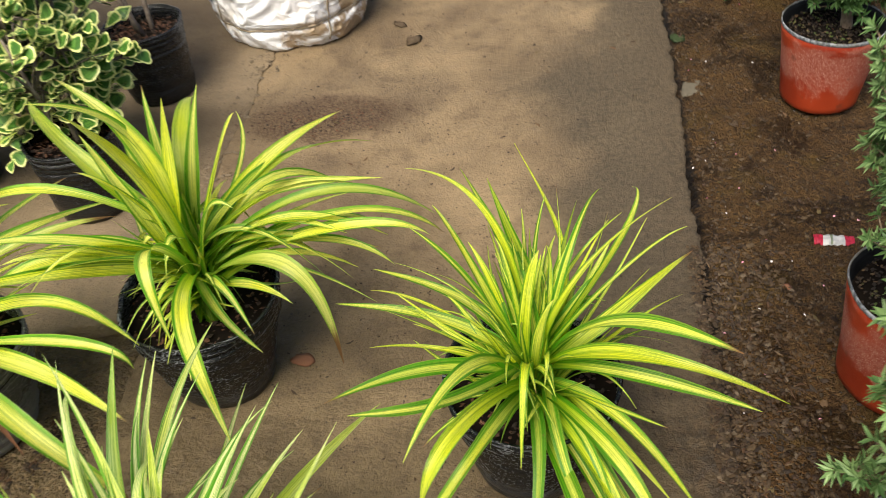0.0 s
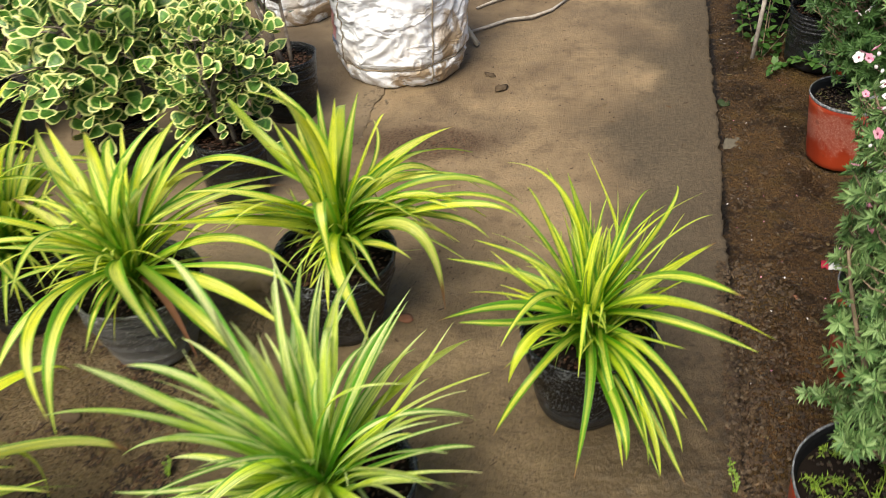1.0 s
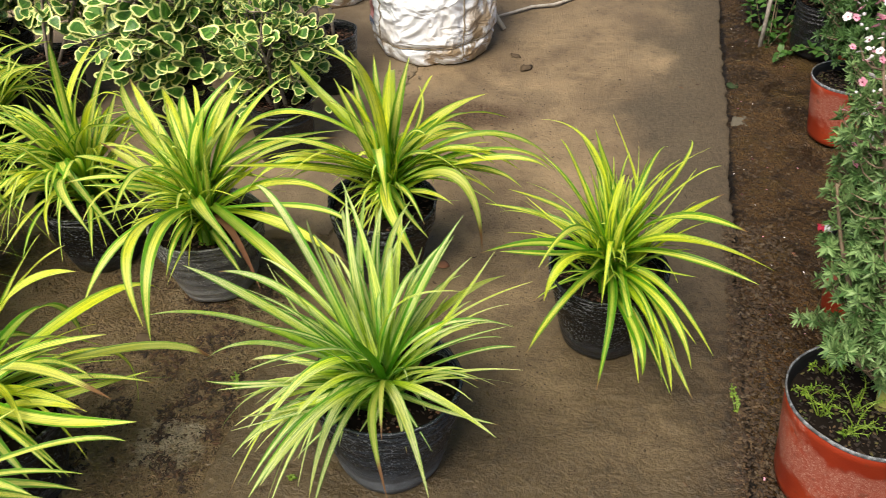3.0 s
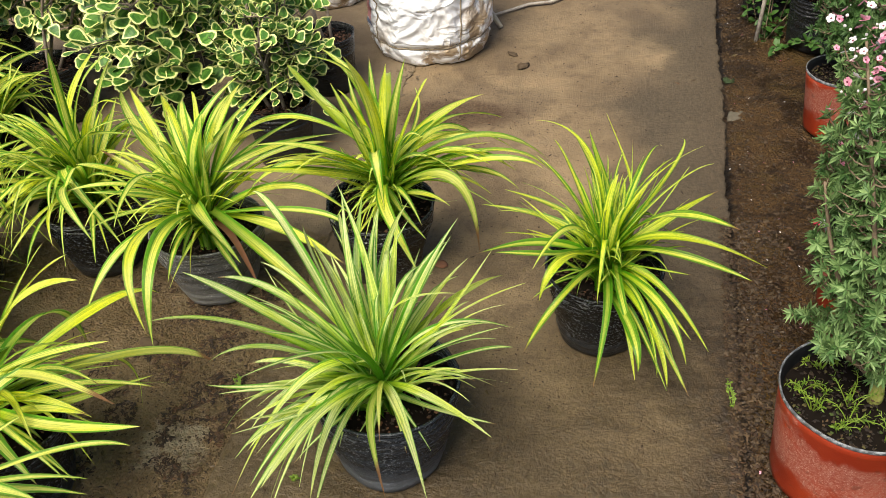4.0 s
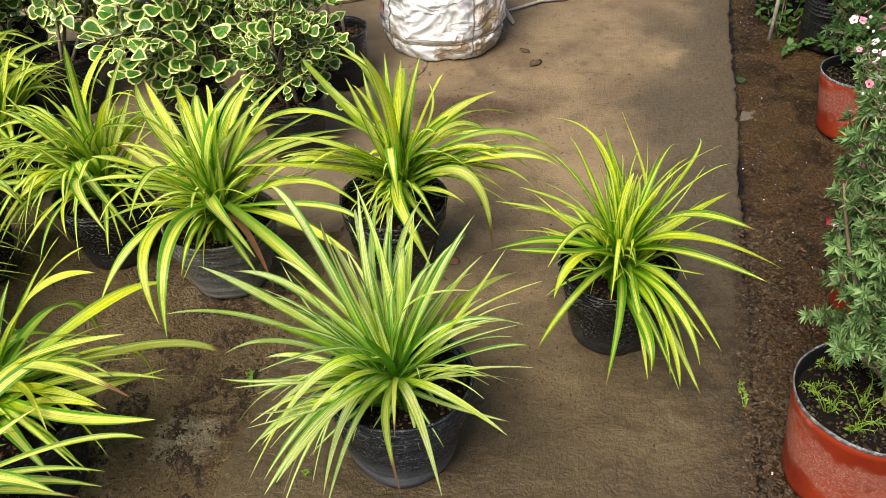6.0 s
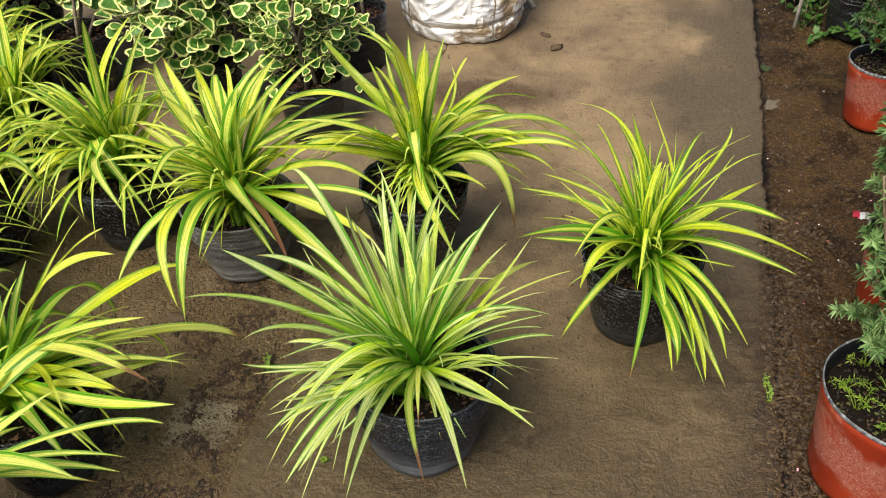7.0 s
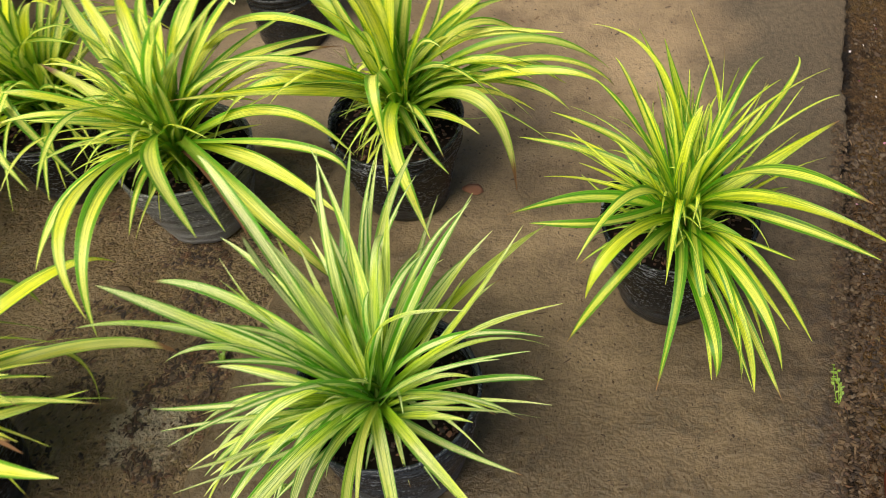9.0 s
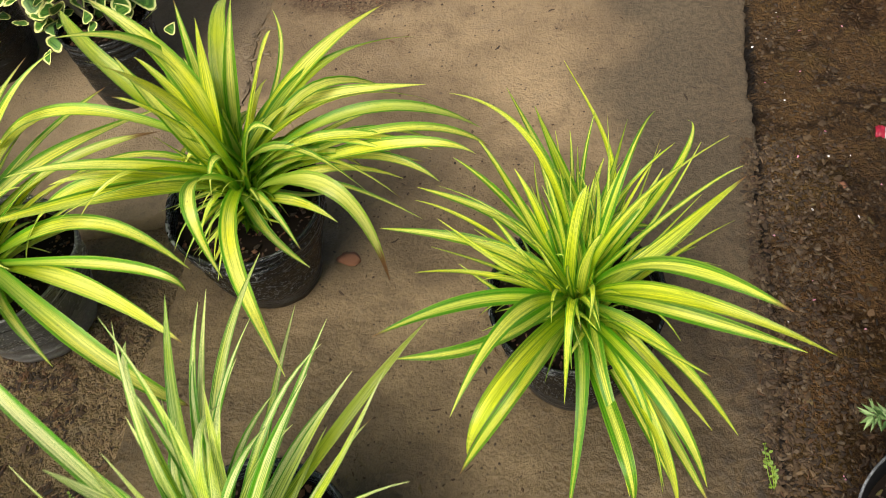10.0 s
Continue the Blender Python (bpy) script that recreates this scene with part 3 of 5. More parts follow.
def build_ground():
    fine_x = np.concatenate([np.arange(-2.3, -1.0, 0.02), np.arange(-1.0, -0.25, 0.008), np.arange(-0.25, 0.40, 0.05), np.arange(0.40, 0.95, 0.008), np.arange(0.95, 1.9, 0.02)])
    xs = np.concatenate([[-900, -200, -50, -15, -6, -3.4], fine_x, [2.6, 5, 14, 50, 200, 900]])
    ys = np.concatenate([[-900, -200, -50, -15, -5, -2, -0.8, -0.2], np.arange(0.0, 0.3, 0.02), np.arange(0.3, 1.7, 0.008), np.arange(1.7, 3.5, 0.015), [3.9, 4.6, 6, 10, 20, 60, 200, 900]])
    verts = []
    for y in ys:
        for x in xs:
            near = -2.4 < x < 2.0 and -0.3 < y < 3.6
            slab_gap = slab_left(y) + 0.03 < x < slab_right(y) - 0.03 and -9 < y < 16
            verts.append((x, y, soil_height(x, y) if near else (-0.06 if slab_gap else -0.012)))
    w = len(xs)
    faces = [(j * w + i, j * w + i + 1, (j + 1) * w + i + 1, (j + 1) * w + i) for j in range(len(ys) - 1) for i in range(w - 1)]
    ob = part("ground", verts, faces, SOIL)
    tagged(ob, "bare brown trodden soil with crumbs and litter beside the path", "ground", kind="structure")


def build_path():
    ys = np.concatenate([[-8, -4, -2, -1, -0.4], np.arange(0.0, 3.6, 0.009), [4, 5, 7, 10, 15]])
    verts, faces = [], []
    cols = 110
    for y in ys:
        fade = 1.0 if -0.5 < y < 3.7 else 0.0
        jr = fade * (0.009 * noise.noise((y * 4, 1.7, 0)) + 0.010 * noise.noise((y * 17, 5.7, 0)) + 0.007 * noise.noise((y * 52, 2.7, 0)))
        jl = fade * (0.020 * noise.noise((y * 6, 8.7, 0)) + 0.008 * noise.noise((y * 33, 3.3, 0)))
        l, r = slab_left(y) + jl, slab_right(y) + jr
        verts.append((l, y, -0.09))
        for i in range(cols):
            u = i / (cols - 1)
            u = u - 0.155 * math.sin(2 * math.pi * u)
            x = l + (r - l) * u
            e = min(u, 1 - u) * (r - l)
            z = 0.004 * fade * noise.noise((x * 3, y * 3, 2.2)) + 0.0016 * fade * noise.noise((x * 25, y * 25, 6.0)) + fade * min(1.0, max(0.0, 1.9 - y)) * (0.0030 * noise.noise((x * 50, y * 50, 1.0)) + 0.0034 * noise.noise((x * 21, y * 21, 8.0))) - 0.005 * math.exp(-e / 0.005)
            verts.append((x, y, z))
        verts.append((r, y, -0.09))
    w = cols + 2
    for j in range(len(ys) - 1):
        for i in range(w - 1):
            faces.append((j * w + i, j * w + i + 1, (j + 1) * w + i + 1, (j + 1) * w + i))
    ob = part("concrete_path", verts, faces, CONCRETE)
    tagged(ob, "worn grey-brown concrete path strip with damp stains, painted shade, broken edges", "path", kind="structure")


def build_old_slab():
    """Older concrete left of the path, ending in a broken front edge; a crack parts the two."""
    verts, faces = [], []
    rows, cols = 190, 130
    for j in range(rows + 1):
        for i in range(cols + 1):
            u = (i / cols) ** 0.6
            x0 = -2.9 + 2.3 * u
            front = 1.33 + 0.07 * noise.noise((x0 * 4, 0.4, 1.0)) + 0.02 * noise.noise((x0 * 26, 3.4, 1.0))
            y = front + (3.62 - front) * max(0, j - 1) / (rows - 1)
            jl = 0.020 * noise.noise((y * 6, 8.7, 0)) + 0.008 * noise.noise((y * 33, 3.3, 0))
            right = slab_left(y) + jl - 0.0015 - 0.02 * max(0.0, noise.noise((y * 9, 2.1, 0)) - 0.25)
            x = -2.9 + (right + 2.9) * u
            z = 0.001 + 0.003 * noise.noise((x * 3, y * 3, 5.2)) + 0.0014 * noise.noise((x * 25, y * 25, 3.0)) - 0.004 * math.exp(-(right - x) / 0.006)
            verts.append((x, y, -0.05 if j == 0 else z))
    w = cols + 1
    faces = [(j * w + i, j * w + i + 1, (j + 1) * w + i + 1, (j + 1) * w + i) for j in range(rows) for i in range(cols)]
    ob = part("concrete_pad", verts, faces, OLD_CONCRETE)
    tagged(ob, "old grey concrete pad under the shrubs with a cracked edge", "pavement", kind="structure")


build_ground()
build_path()
build_old_slab()


# ---- pots ----
def bag_pot(parent, rb, rt, h, material, seed, soil=0.032, label="black plastic nursery bag"):
    """A soft nursery bag with a folded rim, filled with husk chips."""
    t = 0.004
    prof = [(0.0, 0.004), (rb * 0.8, 0.0), (rb * 0.97, 0.004), (rb, 0.016)]
    for i in range(1, 70):
        u = i / 70
        ring = 0.0016 * math.sin(u * 78 + 5.0 * seed) * min(1.0, max(0.0, (u - 0.60) / 0.12))
        prof.append((rb + (rt - rb) * u ** 0.85 + 0.0008 * math.sin(u * 31 + 2.0 * seed) + ring, 0.016 + (h - 0.016) * u))
    prof += [(rt, h - 0.002), (rt + 0.002, h), (rt - t, h + 0.002), (rt - t - 0.001, h - 0.012), (rt - t - 0.004, h - soil - 0.03)]
    v, f = lathe(prof, 64, 0.06, seed, 0.016)
    pot = part("pot", v, f, material, parent, label)
    rs = rt - t - 0.003
    v, f = lathe([(rs * k, h - soil + 0.004 * math.cos(3 * k)) for k in (1.0, 0.8, 0.55, 0.3, 0.02)], 28, 0.02, seed)
    part("soil", v, f, POTTING, parent)
    rng, heap = random.Random(int(seed * 10) + 3), Heap()
    for _ in range(420):
        a, r = rng.uniform(0, 6.28), rs * math.sqrt(rng.random()) * 0.95
        cv, cf = chip(rng, rng.uniform(0.0018, 0.0062), 0.35)
        off = Vector((r * math.cos(a), r * math.sin(a), h - soil + 0.005 + rng.uniform(0, 0.008)))
        heap.add([c + off for c in cv], cf)
    tagged(heap.link("husk", HUSK, parent, "reddish brown husk chips", False), kind="stuff")
    return pot


def round_pot(parent, rb, rt, h, seed, soil=0.028):
    """A stiff two-tone pot: orange outside, grey rim and inner wall."""
    prof = [(0.0, 0.003), (rb * 0.9, 0.0), (rb, 0.008)]
    for i in range(1, 15):
        u = i / 15
        prof.append((rb + (rt - rb) * u, 0.008 + (h - 0.02) * u))
    prof += [(rt + 0.001, h - 0.008), (rt - 0.001, h - 0.006)]
    v, f = lathe(prof, 64, 0.025, seed, 0.004)
    part("pot", v, f, ORANGE, parent, "orange plastic pot with pale scuffs")
    v, f = lathe([(rt + 0.0002, h - 0.007), (rt + 0.002, h - 0.005), (rt + 0.002, h + 0.001), (rt + 0.001, h + 0.0022), (rt - 0.0008, h + 0.002), (rt - 0.0016, h - 0.004)], 64, 0.025, seed, 0.004)
    part("rim", v, f, GREY_RIM, parent, "rolled grey rim")
    v, f = lathe([(rt - 0.0015, h - 0.001), (rt - 0.004, h - 0.008), (rt - 0.0055, h - 0.011), (rt - 0.005, h - 0.015), (rt - 0.008, h - 0.022), (rt - 0.012, h - soil - 0.02)], 64, 0.025, seed, 0.004)
    part("inner_wall", v, f, DARK_WALL, parent, "dark inner wall")
    rs = rt - 0.010
    v, f = lathe([(rs * k, h - soil + 0.006 * math.cos(5 * k + seed)) for k in (1.0, 0.85, 0.65, 0.45, 0.25, 0.02)], 36, 0.03, seed)
    part("soil", v, f, POTTING, parent)
    rng, heap = random.Random(int(seed * 10) + 5), Heap()
    for _ in range(620):
        a, r = rng.uniform(0, 6.28), rs * math.sqrt(rng.random()) * 0.95
        cv, cf = chip(rng, rng.uniform(0.0018, 0.0055), 0.4)
        off = Vector((r * math.cos(a), r * math.sin(a), h - soil + 0.007))
        heap.add([c + off for c in cv], cf)
    tagged(heap.link("soil_cover", DAMP_CRUMB, parent, "dark soil crumbs and fallen leaves", False), kind="stuff")


# ---- striped strap-leaved plants ----
def strap_leaf(parent, crown, az, r1, z1, r2, z2, width, material, twist=0.0, side=0.0, n=16, name="leaf", label="", foot=(0.0, 0.0), sway=0.0, blunt=2.6):
    """An arching strap leaf that starts at the crown, in the upright plane of its azimuth; tip at reach r2 and height z2 over the crown."""
    d, s = Vector((math.cos(az), math.sin(az), 0)), Vector((-math.sin(az), math.cos(az), 0))
    verts, uvs, faces = [], [], []
    cross = (-1.0, -0.5, 0.0, 0.5, 1.0)
    c = Vector(crown)

    def at(t):
        r, z = 2 * t * (1 - t) * r1 + t * t * r2, 2 * t * (1 - t) * z1 + t * t * z2
        return c + d * (r + foot[0] * (1 - t) ** 2) + Vector((0, 0, z)) + s * (side * t * t + foot[1] * (1 - t) ** 2 + sway * math.sin(math.pi * t))

    low = c + d * (foot[0] * 0.7) + s * foot[1] - Vector((0, 0, 0.05))
    for i in range(n + 1):
        t = i / n
        p = low.lerp(at(0.04), (i + 0.0) / 1.0) if i < 1 else at(t)
        tan = (at(min(t + 0.02, 1.02)) - at(t - 0.02)).normalized()
        up = s.cross(tan) * -1.0
        if up.z < 0 and abs(tan.z) < 0.8:
            up = -up
        k = twist * t + 0.22 * math.sin(5.5 * t + 37 * az)
        lat = s * math.cos(k) + up * math.sin(k)
        nor = up * math.cos(k) - s * math.sin(k)
        w = 0.51 * width * min(1.0, 0.62 + 1.0 * t) * max(0.0, 1 - t ** blunt) * (1 + 0.05 * math.sin(11 * t + 40 * az)) + 0.0004
        fold = 0.45 * (1 - t) + 0.14
        for q in cross:
            verts.append(p + lat * (q * w) + nor * (fold * w * (abs(q) ** 1.3 - 0.3)))
            uvs.append((q * 0.5 + 0.5, t))
    m = len(cross)
    for i in range(n):
        for j in range(m - 1):
            faces.append((i * m + j, i * m + j + 1, (i + 1) * m + j + 1, (i + 1) * m + j))
    return part(name, verts, faces, material, parent, label, uvs)


def strap_plant(x, y, rb, rt, h, crown, leaves, material, bag, seed, fill, label, wither=(), group="striped plants"):
    """A potted striped plant: bag, husk, heart, the long arching leaves given, and short ones between."""
    rng = random.Random(seed)
    thing = new("potted_striped_plant")
    thing.location = (x, y, 0)
    tagged(thing, label, "potted plant", group)
    bag_pot(thing, rb, rt, h, bag, seed * 1.37)
    c = Vector(crown) - Vector((x, y, 0))
    v, f = lathe([(0.015, h - 0.05), (0.015, h - 0.01), (0.012, c.z - 0.02), (0.006, c.z + 0.01), (0.001, c.z + 0.03)], 14, 0.2, seed)
    part("heart", [(a + c.x, b + c.y, e) for a, b, e in v], f, HEART, thing)
    for i, (az, r1, z1, r2, z2, sway, rise, wide) in enumerate(leaves):
        wide = wide if wide < 28 else 28 + 0.6 * (wide - 28)
        strap_leaf(thing, c + Vector((0, 0, rise)), radians(az), r1, z1, r2, z2, wide * 0.001, WITHER_LEAF if i in wither else material, rng.uniform(-0.35, 0.35), 0.0, 20, "leaf", "leaf with a withered brown end" if i in wither else "", (rng.uniform(-0.004, 0.008), rng.uniform(-0.008, 0.008)), sway, rng.uniform(2.9, 4.2) if wide > 18 else rng.uniform(1.9, 2.7))
    for count, wide, reach, tip, arch, *sector in fill:
        a0, a1 = sector if sector else (0, 360)
        for i in range(count):
            az = radians(a0 + (a1 - a0) * (0.5 * (i + rng.random()) / count + 0.5 * rng.random()))
            r2 = rng.uniform(*reach)
            z2, z1 = rng.uniform(*tip), rng.uniform(*arch)
            base = c + Vector((rng.uniform(-0.018, 0.018), rng.uniform(-0.018, 0.018), rng.uniform(-0.07, 0.0)))
            strap_leaf(thing, base, az, r2 * rng.uniform(0.35, 0.6), z1, r2, z2, wide * rng.uniform(0.75, 1.15), material, rng.uniform(-0.9, 0.9), rng.uniform(-0.05, 0.05) * r2 / 0.25, 12, "leaf", "", (0.0, 0.0), rng.uniform(-0.09, 0.09) * r2, rng.uniform(2.0, 3.0) if wide > 0.016 else rng.uniform(1.3, 2.1))
    return thing


# azimuth in degrees, then metres: belly reach and height, tip reach and height over the leaf's foot, sideways sway, foot over the crown; width in mm
LEAVES_A = [
    (198, 0.12, 0.10, 0.30, 0.08, -0.01, 0.00, 27), (214, 0.19, 0.11, 0.29, 0.11, 0.04, 0.03, 24), (238, 0.16, 0.28, 0.31, 0.18, 0.00, 0.00, 23), (242, 0.30, 0.28, 0.32, 0.12, 0.01, 0.00, 27),
    (232, 0.21, 0.15, 0.29, -0.06, 0.03, -0.01, 25), (162, 0.10, 0.08, 0.30, 0.08, -0.02, 0.00, 27), (142, 0.12, 0.06, 0.30, 0.06, -0.03, 0.00, 22), (136, 0.20, 0.05, 0.36, -0.05, 0.00, 0.00, 9),
    (171, 0.15, 0.05, 0.24, 0.04, -0.01, 0.00, 12), (325, 0.08, 0.19, 0.28, 0.19, 0.01, 0.02, 28)]
LEAVES_A_MORE = [
    (329, 0.11, 0.18, 0.34, 0.12, -0.01, 0.01, 28), (335, 0.10, 0.12, 0.31, 0.05, -0.02, 0.01, 28), (29, 0.07, 0.11, 0.28, 0.09, -0.03, 0.01, 24), (12, 0.11, 0.24, 0.21, 0.22, -0.02, 0.01, 9),
    (20, 0.02, 0.23, 0.20, 0.26, -0.01, 0.00, 16), (37, 0.18, 0.29, 0.18, 0.25, -0.03, 0.00, 11), (59, 0.09, 0.28, 0.23, 0.18, -0.01, 0.00, 13), (91, 0.26, -0.04, 0.27, 0.22, -0.07, 0.00, 11),
    (130, 0.09, 0.30, 0.26, 0.24, -0.03, 0.00, 11), (107, 0.06, 0.03, 0.17, 0.24, -0.03, 0.00, 27)]
LEAVES_A_LAST = [
    (110, -0.01, 0.15, 0.26, 0.20, -0.01, 0.00, 20), (142, 0.10, 0.24, 0.16, 0.25, 0.01, 0.00, 14), (145, 0.12, 0.16, 0.20, 0.20, -0.01, 0.00, 14), (281, 0.28, 0.11, 0.28, 0.00, 0.00, -0.07, 25),
    (294, 0.22, 0.00, 0.29, -0.11, 0.01, -0.01, 23), (304, 0.14, -0.03, 0.30, -0.16, 0.00, 0.00, 23), (300, 0.23, 0.09, 0.30, -0.05, 0.00, -0.01, 24), (322, 0.12, 0.04, 0.27, -0.11, 0.01, 0.00, 22),
    (260, 0.10, 0.23, 0.18, 0.03, 0.00, 0.00, 15), (307, 0.18, 0.09, 0.24, 0.12, 0.00, 0.00, 8)]
LEAVES_B = [
    (56, 0.19, 0.10, 0.41, 0.05, 0.01, 0.01, 32), (49, 0.20, 0.14, 0.42, 0.00, 0.02, 0.00, 32), (26, 0.08, 0.09, 0.34, 0.04, 0.05, 0.00, 34), (6, 0.24, 0.21, 0.40, 0.04, 0.00, 0.00, 30),
    (4, 0.30, 0.18, 0.41, 0.02, -0.01, -0.01, 32), (357, 0.31, 0.15, 0.39, 0.07, 0.00, -0.02, 30), (355, 0.24, 0.09, 0.33, 0.01, 0.02, -0.01, 30), (329, 0.24, 0.22, 0.28, -0.07, 0.02, -0.03, 28),
    (20, 0.08, -0.07, 0.18, -0.10, -0.02, 0.00, 16), (313, 0.11, -0.02, 0.16, -0.09, -0.02, 0.00, 18), (289, 0.14, 0.09, 0.39, 0.02, -0.03, -0.01, 32), (209, 0.15, 0.07, 0.40, 0.15, -0.02, -0.01, 38)]
LEAVES_B_MORE = [
    (198, 0.26, 0.20, 0.37, -0.03, 0.00, -0.01, 36), (143, 0.22, 0.19, 0.33, 0.17, 0.03, 0.04, 38), (149, -0.01, 0.24, 0.17, 0.30, -0.01, 0.01, 40), (199, -0.02, 0.26, 0.14, 0.34, -0.05, 0.01, 26),
    (260, 0.06, 0.27, 0.17, 0.41, 0.01, 0.00, 30), (94, 0.15, 0.25, 0.29, 0.14, 0.00, 0.00, 32), (33, 0.10, 0.25, 0.13, 0.25, -0.01, -0.01, 22), (82, 0.24, 0.07, 0.30, 0.10, -0.03, 0.00, 14),
    (176, 0.26, 0.21, 0.43, -0.05, 0.00, 0.07, 26), (199, 0.16, 0.17, 0.31, 0.14, 0.02, 0.01, 22), (280, 0.24, 0.34, 0.26, 0.09, -0.01, 0.00, 28)]
LEAVES_C = [
    (350, 0.23, 0.16, 0.40, 0.06, 0.04, -0.03, 34), (347, 0.39, 0.12, 0.39, 0.02, 0.00, -0.02, 24), (337, 0.21, 0.04, 0.41, -0.01, 0.02, -0.02, 36), (331, 0.40, -0.03, 0.39, -0.19, -0.03, 0.01, 36),
    (302, 0.23, 0.18, 0.42, 0.11, -0.03, 0.01, 34), (276, 0.40, 0.28, 0.47, 0.00, 0.00, -0.01, 36), (274, 0.39, 0.23, 0.45, 0.01, -0.04, 0.00, 26), (234, 0.21, 0.09, 0.34, -0.08, -0.01, -0.02, 30),
    (262, 0.18, 0.29, 0.32, 0.15, 0.00, 0.02, 20), (252, 0.20, 0.25, 0.34, 0.18, -0.02, -0.01, 16), (204, 0.15, 0.17, 0.24, 0.18, 0.01, 0.00, 36), (205, 0.13, 0.15, 0.28, 0.12, 0.01, 0.00, 20)]
LEAVES_C_MORE = [
    (169, 0.14, 0.09, 0.24, 0.14, 0.00, -0.01, 30), (135, 0.18, 0.09, 0.29, 0.21, 0.00, 0.01, 40), (140, 0.29, 0.13, 0.28, 0.20, 0.01, 0.02, 32), (121, 0.15, 0.18, 0.28, 0.18, 0.00, 0.00, 34),
    (112, 0.17, 0.21, 0.31, 0.13, 0.00, 0.00, 30), (48, -0.02, 0.22, 0.17, 0.28, 0.00, 0.01, 32), (83, 0.08, 0.15, 0.32, 0.16, 0.00, 0.01, 30), (59, -0.02, 0.13, 0.26, 0.20, 0.00, 0.01, 34),
    (38, 0.15, 0.25, 0.28, 0.26, 0.00, 0.00, 20), (50, 0.12, 0.12, 0.33, 0.11, 0.00, 0.00, 26), (37, 0.10, 0.13, 0.41, 0.05, 0.00, 0.02, 30), (25, 0.18, 0.13, 0.36, 0.09, 0.01, 0.01, 28)]
LEAVES_D = [
    (187, 0.19, 0.23, 0.32, 0.29, 0.01, 0.00, 21), (182, 0.28, 0.17, 0.42, 0.15, -0.02, 0.00, 18), (178, 0.17, 0.25, 0.28, 0.24, -0.01, 0.00, 19), (144, 0.20, 0.44, 0.31, 0.38, 0.01, -0.07, 21),
    (194, 0.10, 0.31, 0.10, 0.39, 0.00, 0.00, 19), (147, 0.18, 0.18, 0.31, 0.15, 0.00, 0.00, 16), (103, 0.17, 0.08, 0.30, 0.23, 0.03, 0.00, 21), (114, 0.16, 0.28, 0.25, 0.23, 0.01, 0.00, 18),
    (98, 0.12, 0.14, 0.35, 0.16, 0.01, 0.00, 18), (90, 0.15, 0.19, 0.43, 0.12, 0.02, 0.00, 19), (89, 0.06, 0.34, 0.17, 0.17, -0.01, 0.00, 14), (72, 0.15, 0.09, 0.34, 0.10, 0.00, 0.01, 18)]
LEAVES_D_MORE = [
    (87, 0.23, 0.03, 0.42, 0.00, 0.00, 0.00, 14), (58, 0.15, 0.12, 0.28, 0.12, 0.00, 0.00, 17), (64, 0.18, 0.10, 0.48, -0.10, -0.02, 0.02, 19), (2, 0.12, 0.19, 0.27, 0.25, 0.00, 0.00, 16),
    (16, 0.09, 0.19, 0.25, 0.09, 0.00, 0.00, 16), (4, -0.02, 0.24, 0.15, 0.22, 0.00, 0.00, 15), (354, 0.18, 0.15, 0.25, 0.15, 0.00, -0.02, 19), (324, 0.18, 0.23, 0.28, 0.28, 0.00, 0.00, 14),
    (327, 0.14, 0.24, 0.20, 0.22, -0.02, -0.07, 18), (334, 0.11, 0.01, 0.25, 0.03, -0.01, -0.01, 18), (310, 0.18, 0.16, 0.35, 0.17, -0.01, 0.00, 18), (291, 0.16, 0.17, 0.36, 0.10, 0.00, 0.00, 19)]
LEAVES_D_LAST = [
    (281, 0.21, 0.17, 0.36, 0.12, -0.02, 0.00, 17), (280, 0.14, 0.17, 0.25, 0.12, 0.00, 0.00, 12), (219, 0.12, 0.20, 0.33, -0.12, -0.01, 0.02, 22), (189, 0.25, 0.04, 0.33, -0.11, -0.02, -0.01, 18),
    (195, 0.24, -0.04, 0.32, 0.02, -0.01, 0.04, 15), (176, 0.27, 0.07, 0.35, 0.01, -0.03, 0.00, 18), (232, 0.04, 0.19, 0.28, 0.23, 0.01, 0.00, 17), (220, 0.17, 0.02, 0.28, 0.08, 0.00, 0.00, 14),
    (245, 0.19, 0.15, 0.37, 0.07, 0.00, 0.00, 20), (250, 0.18, 0.15, 0.37, 0.12, 0.00, 0.00, 20)]
LEAVES_E = [
    (23, 0.38, 0.08, 0.46, -0.03, 0.01, 0.00, 30), (344, 0.22, 0.05, 0.43, 0.11, -0.02, 0.00, 34), (6, -0.02, -0.01, 0.37, 0.07, -0.04, 0.00, 28), (48, 0.36, 0.15, 0.42, 0.03, 0.00, 0.00, 28),
    (77, 0.13, 0.17, 0.31, -0.19, 0.01, 0.00, 30), (344, 0.16, 0.23, 0.39, 0.15, 0.00, 0.00, 26), (12, 0.16, 0.29, 0.28, 0.34, 0.00, 0.00, 30), (12, 0.17, 0.29, 0.25, 0.37, 0.00, 0.00, 26),
    (5, 0.16, 0.33, 0.30, 0.31, 0.00, 0.00, 24), (80, 0.30, 0.15, 0.33, -0.14, -0.01, 0.00, 28), (354, 0.09, 0.16, 0.36, 0.23, -0.01, 0.00, 28), (26, 0.39, 0.13, 0.28, -0.17, 0.02, 0.00, 12)]
LEAVES_H = [
    (14, 0.33, 0.14, 0.42, 0.10, 0.01, 0.00, 20), (357, 0.26, 0.18, 0.41, 0.17, 0.00, 0.00, 18), (347, 0.21, 0.23, 0.38, 0.20, 0.00, 0.00, 36)]
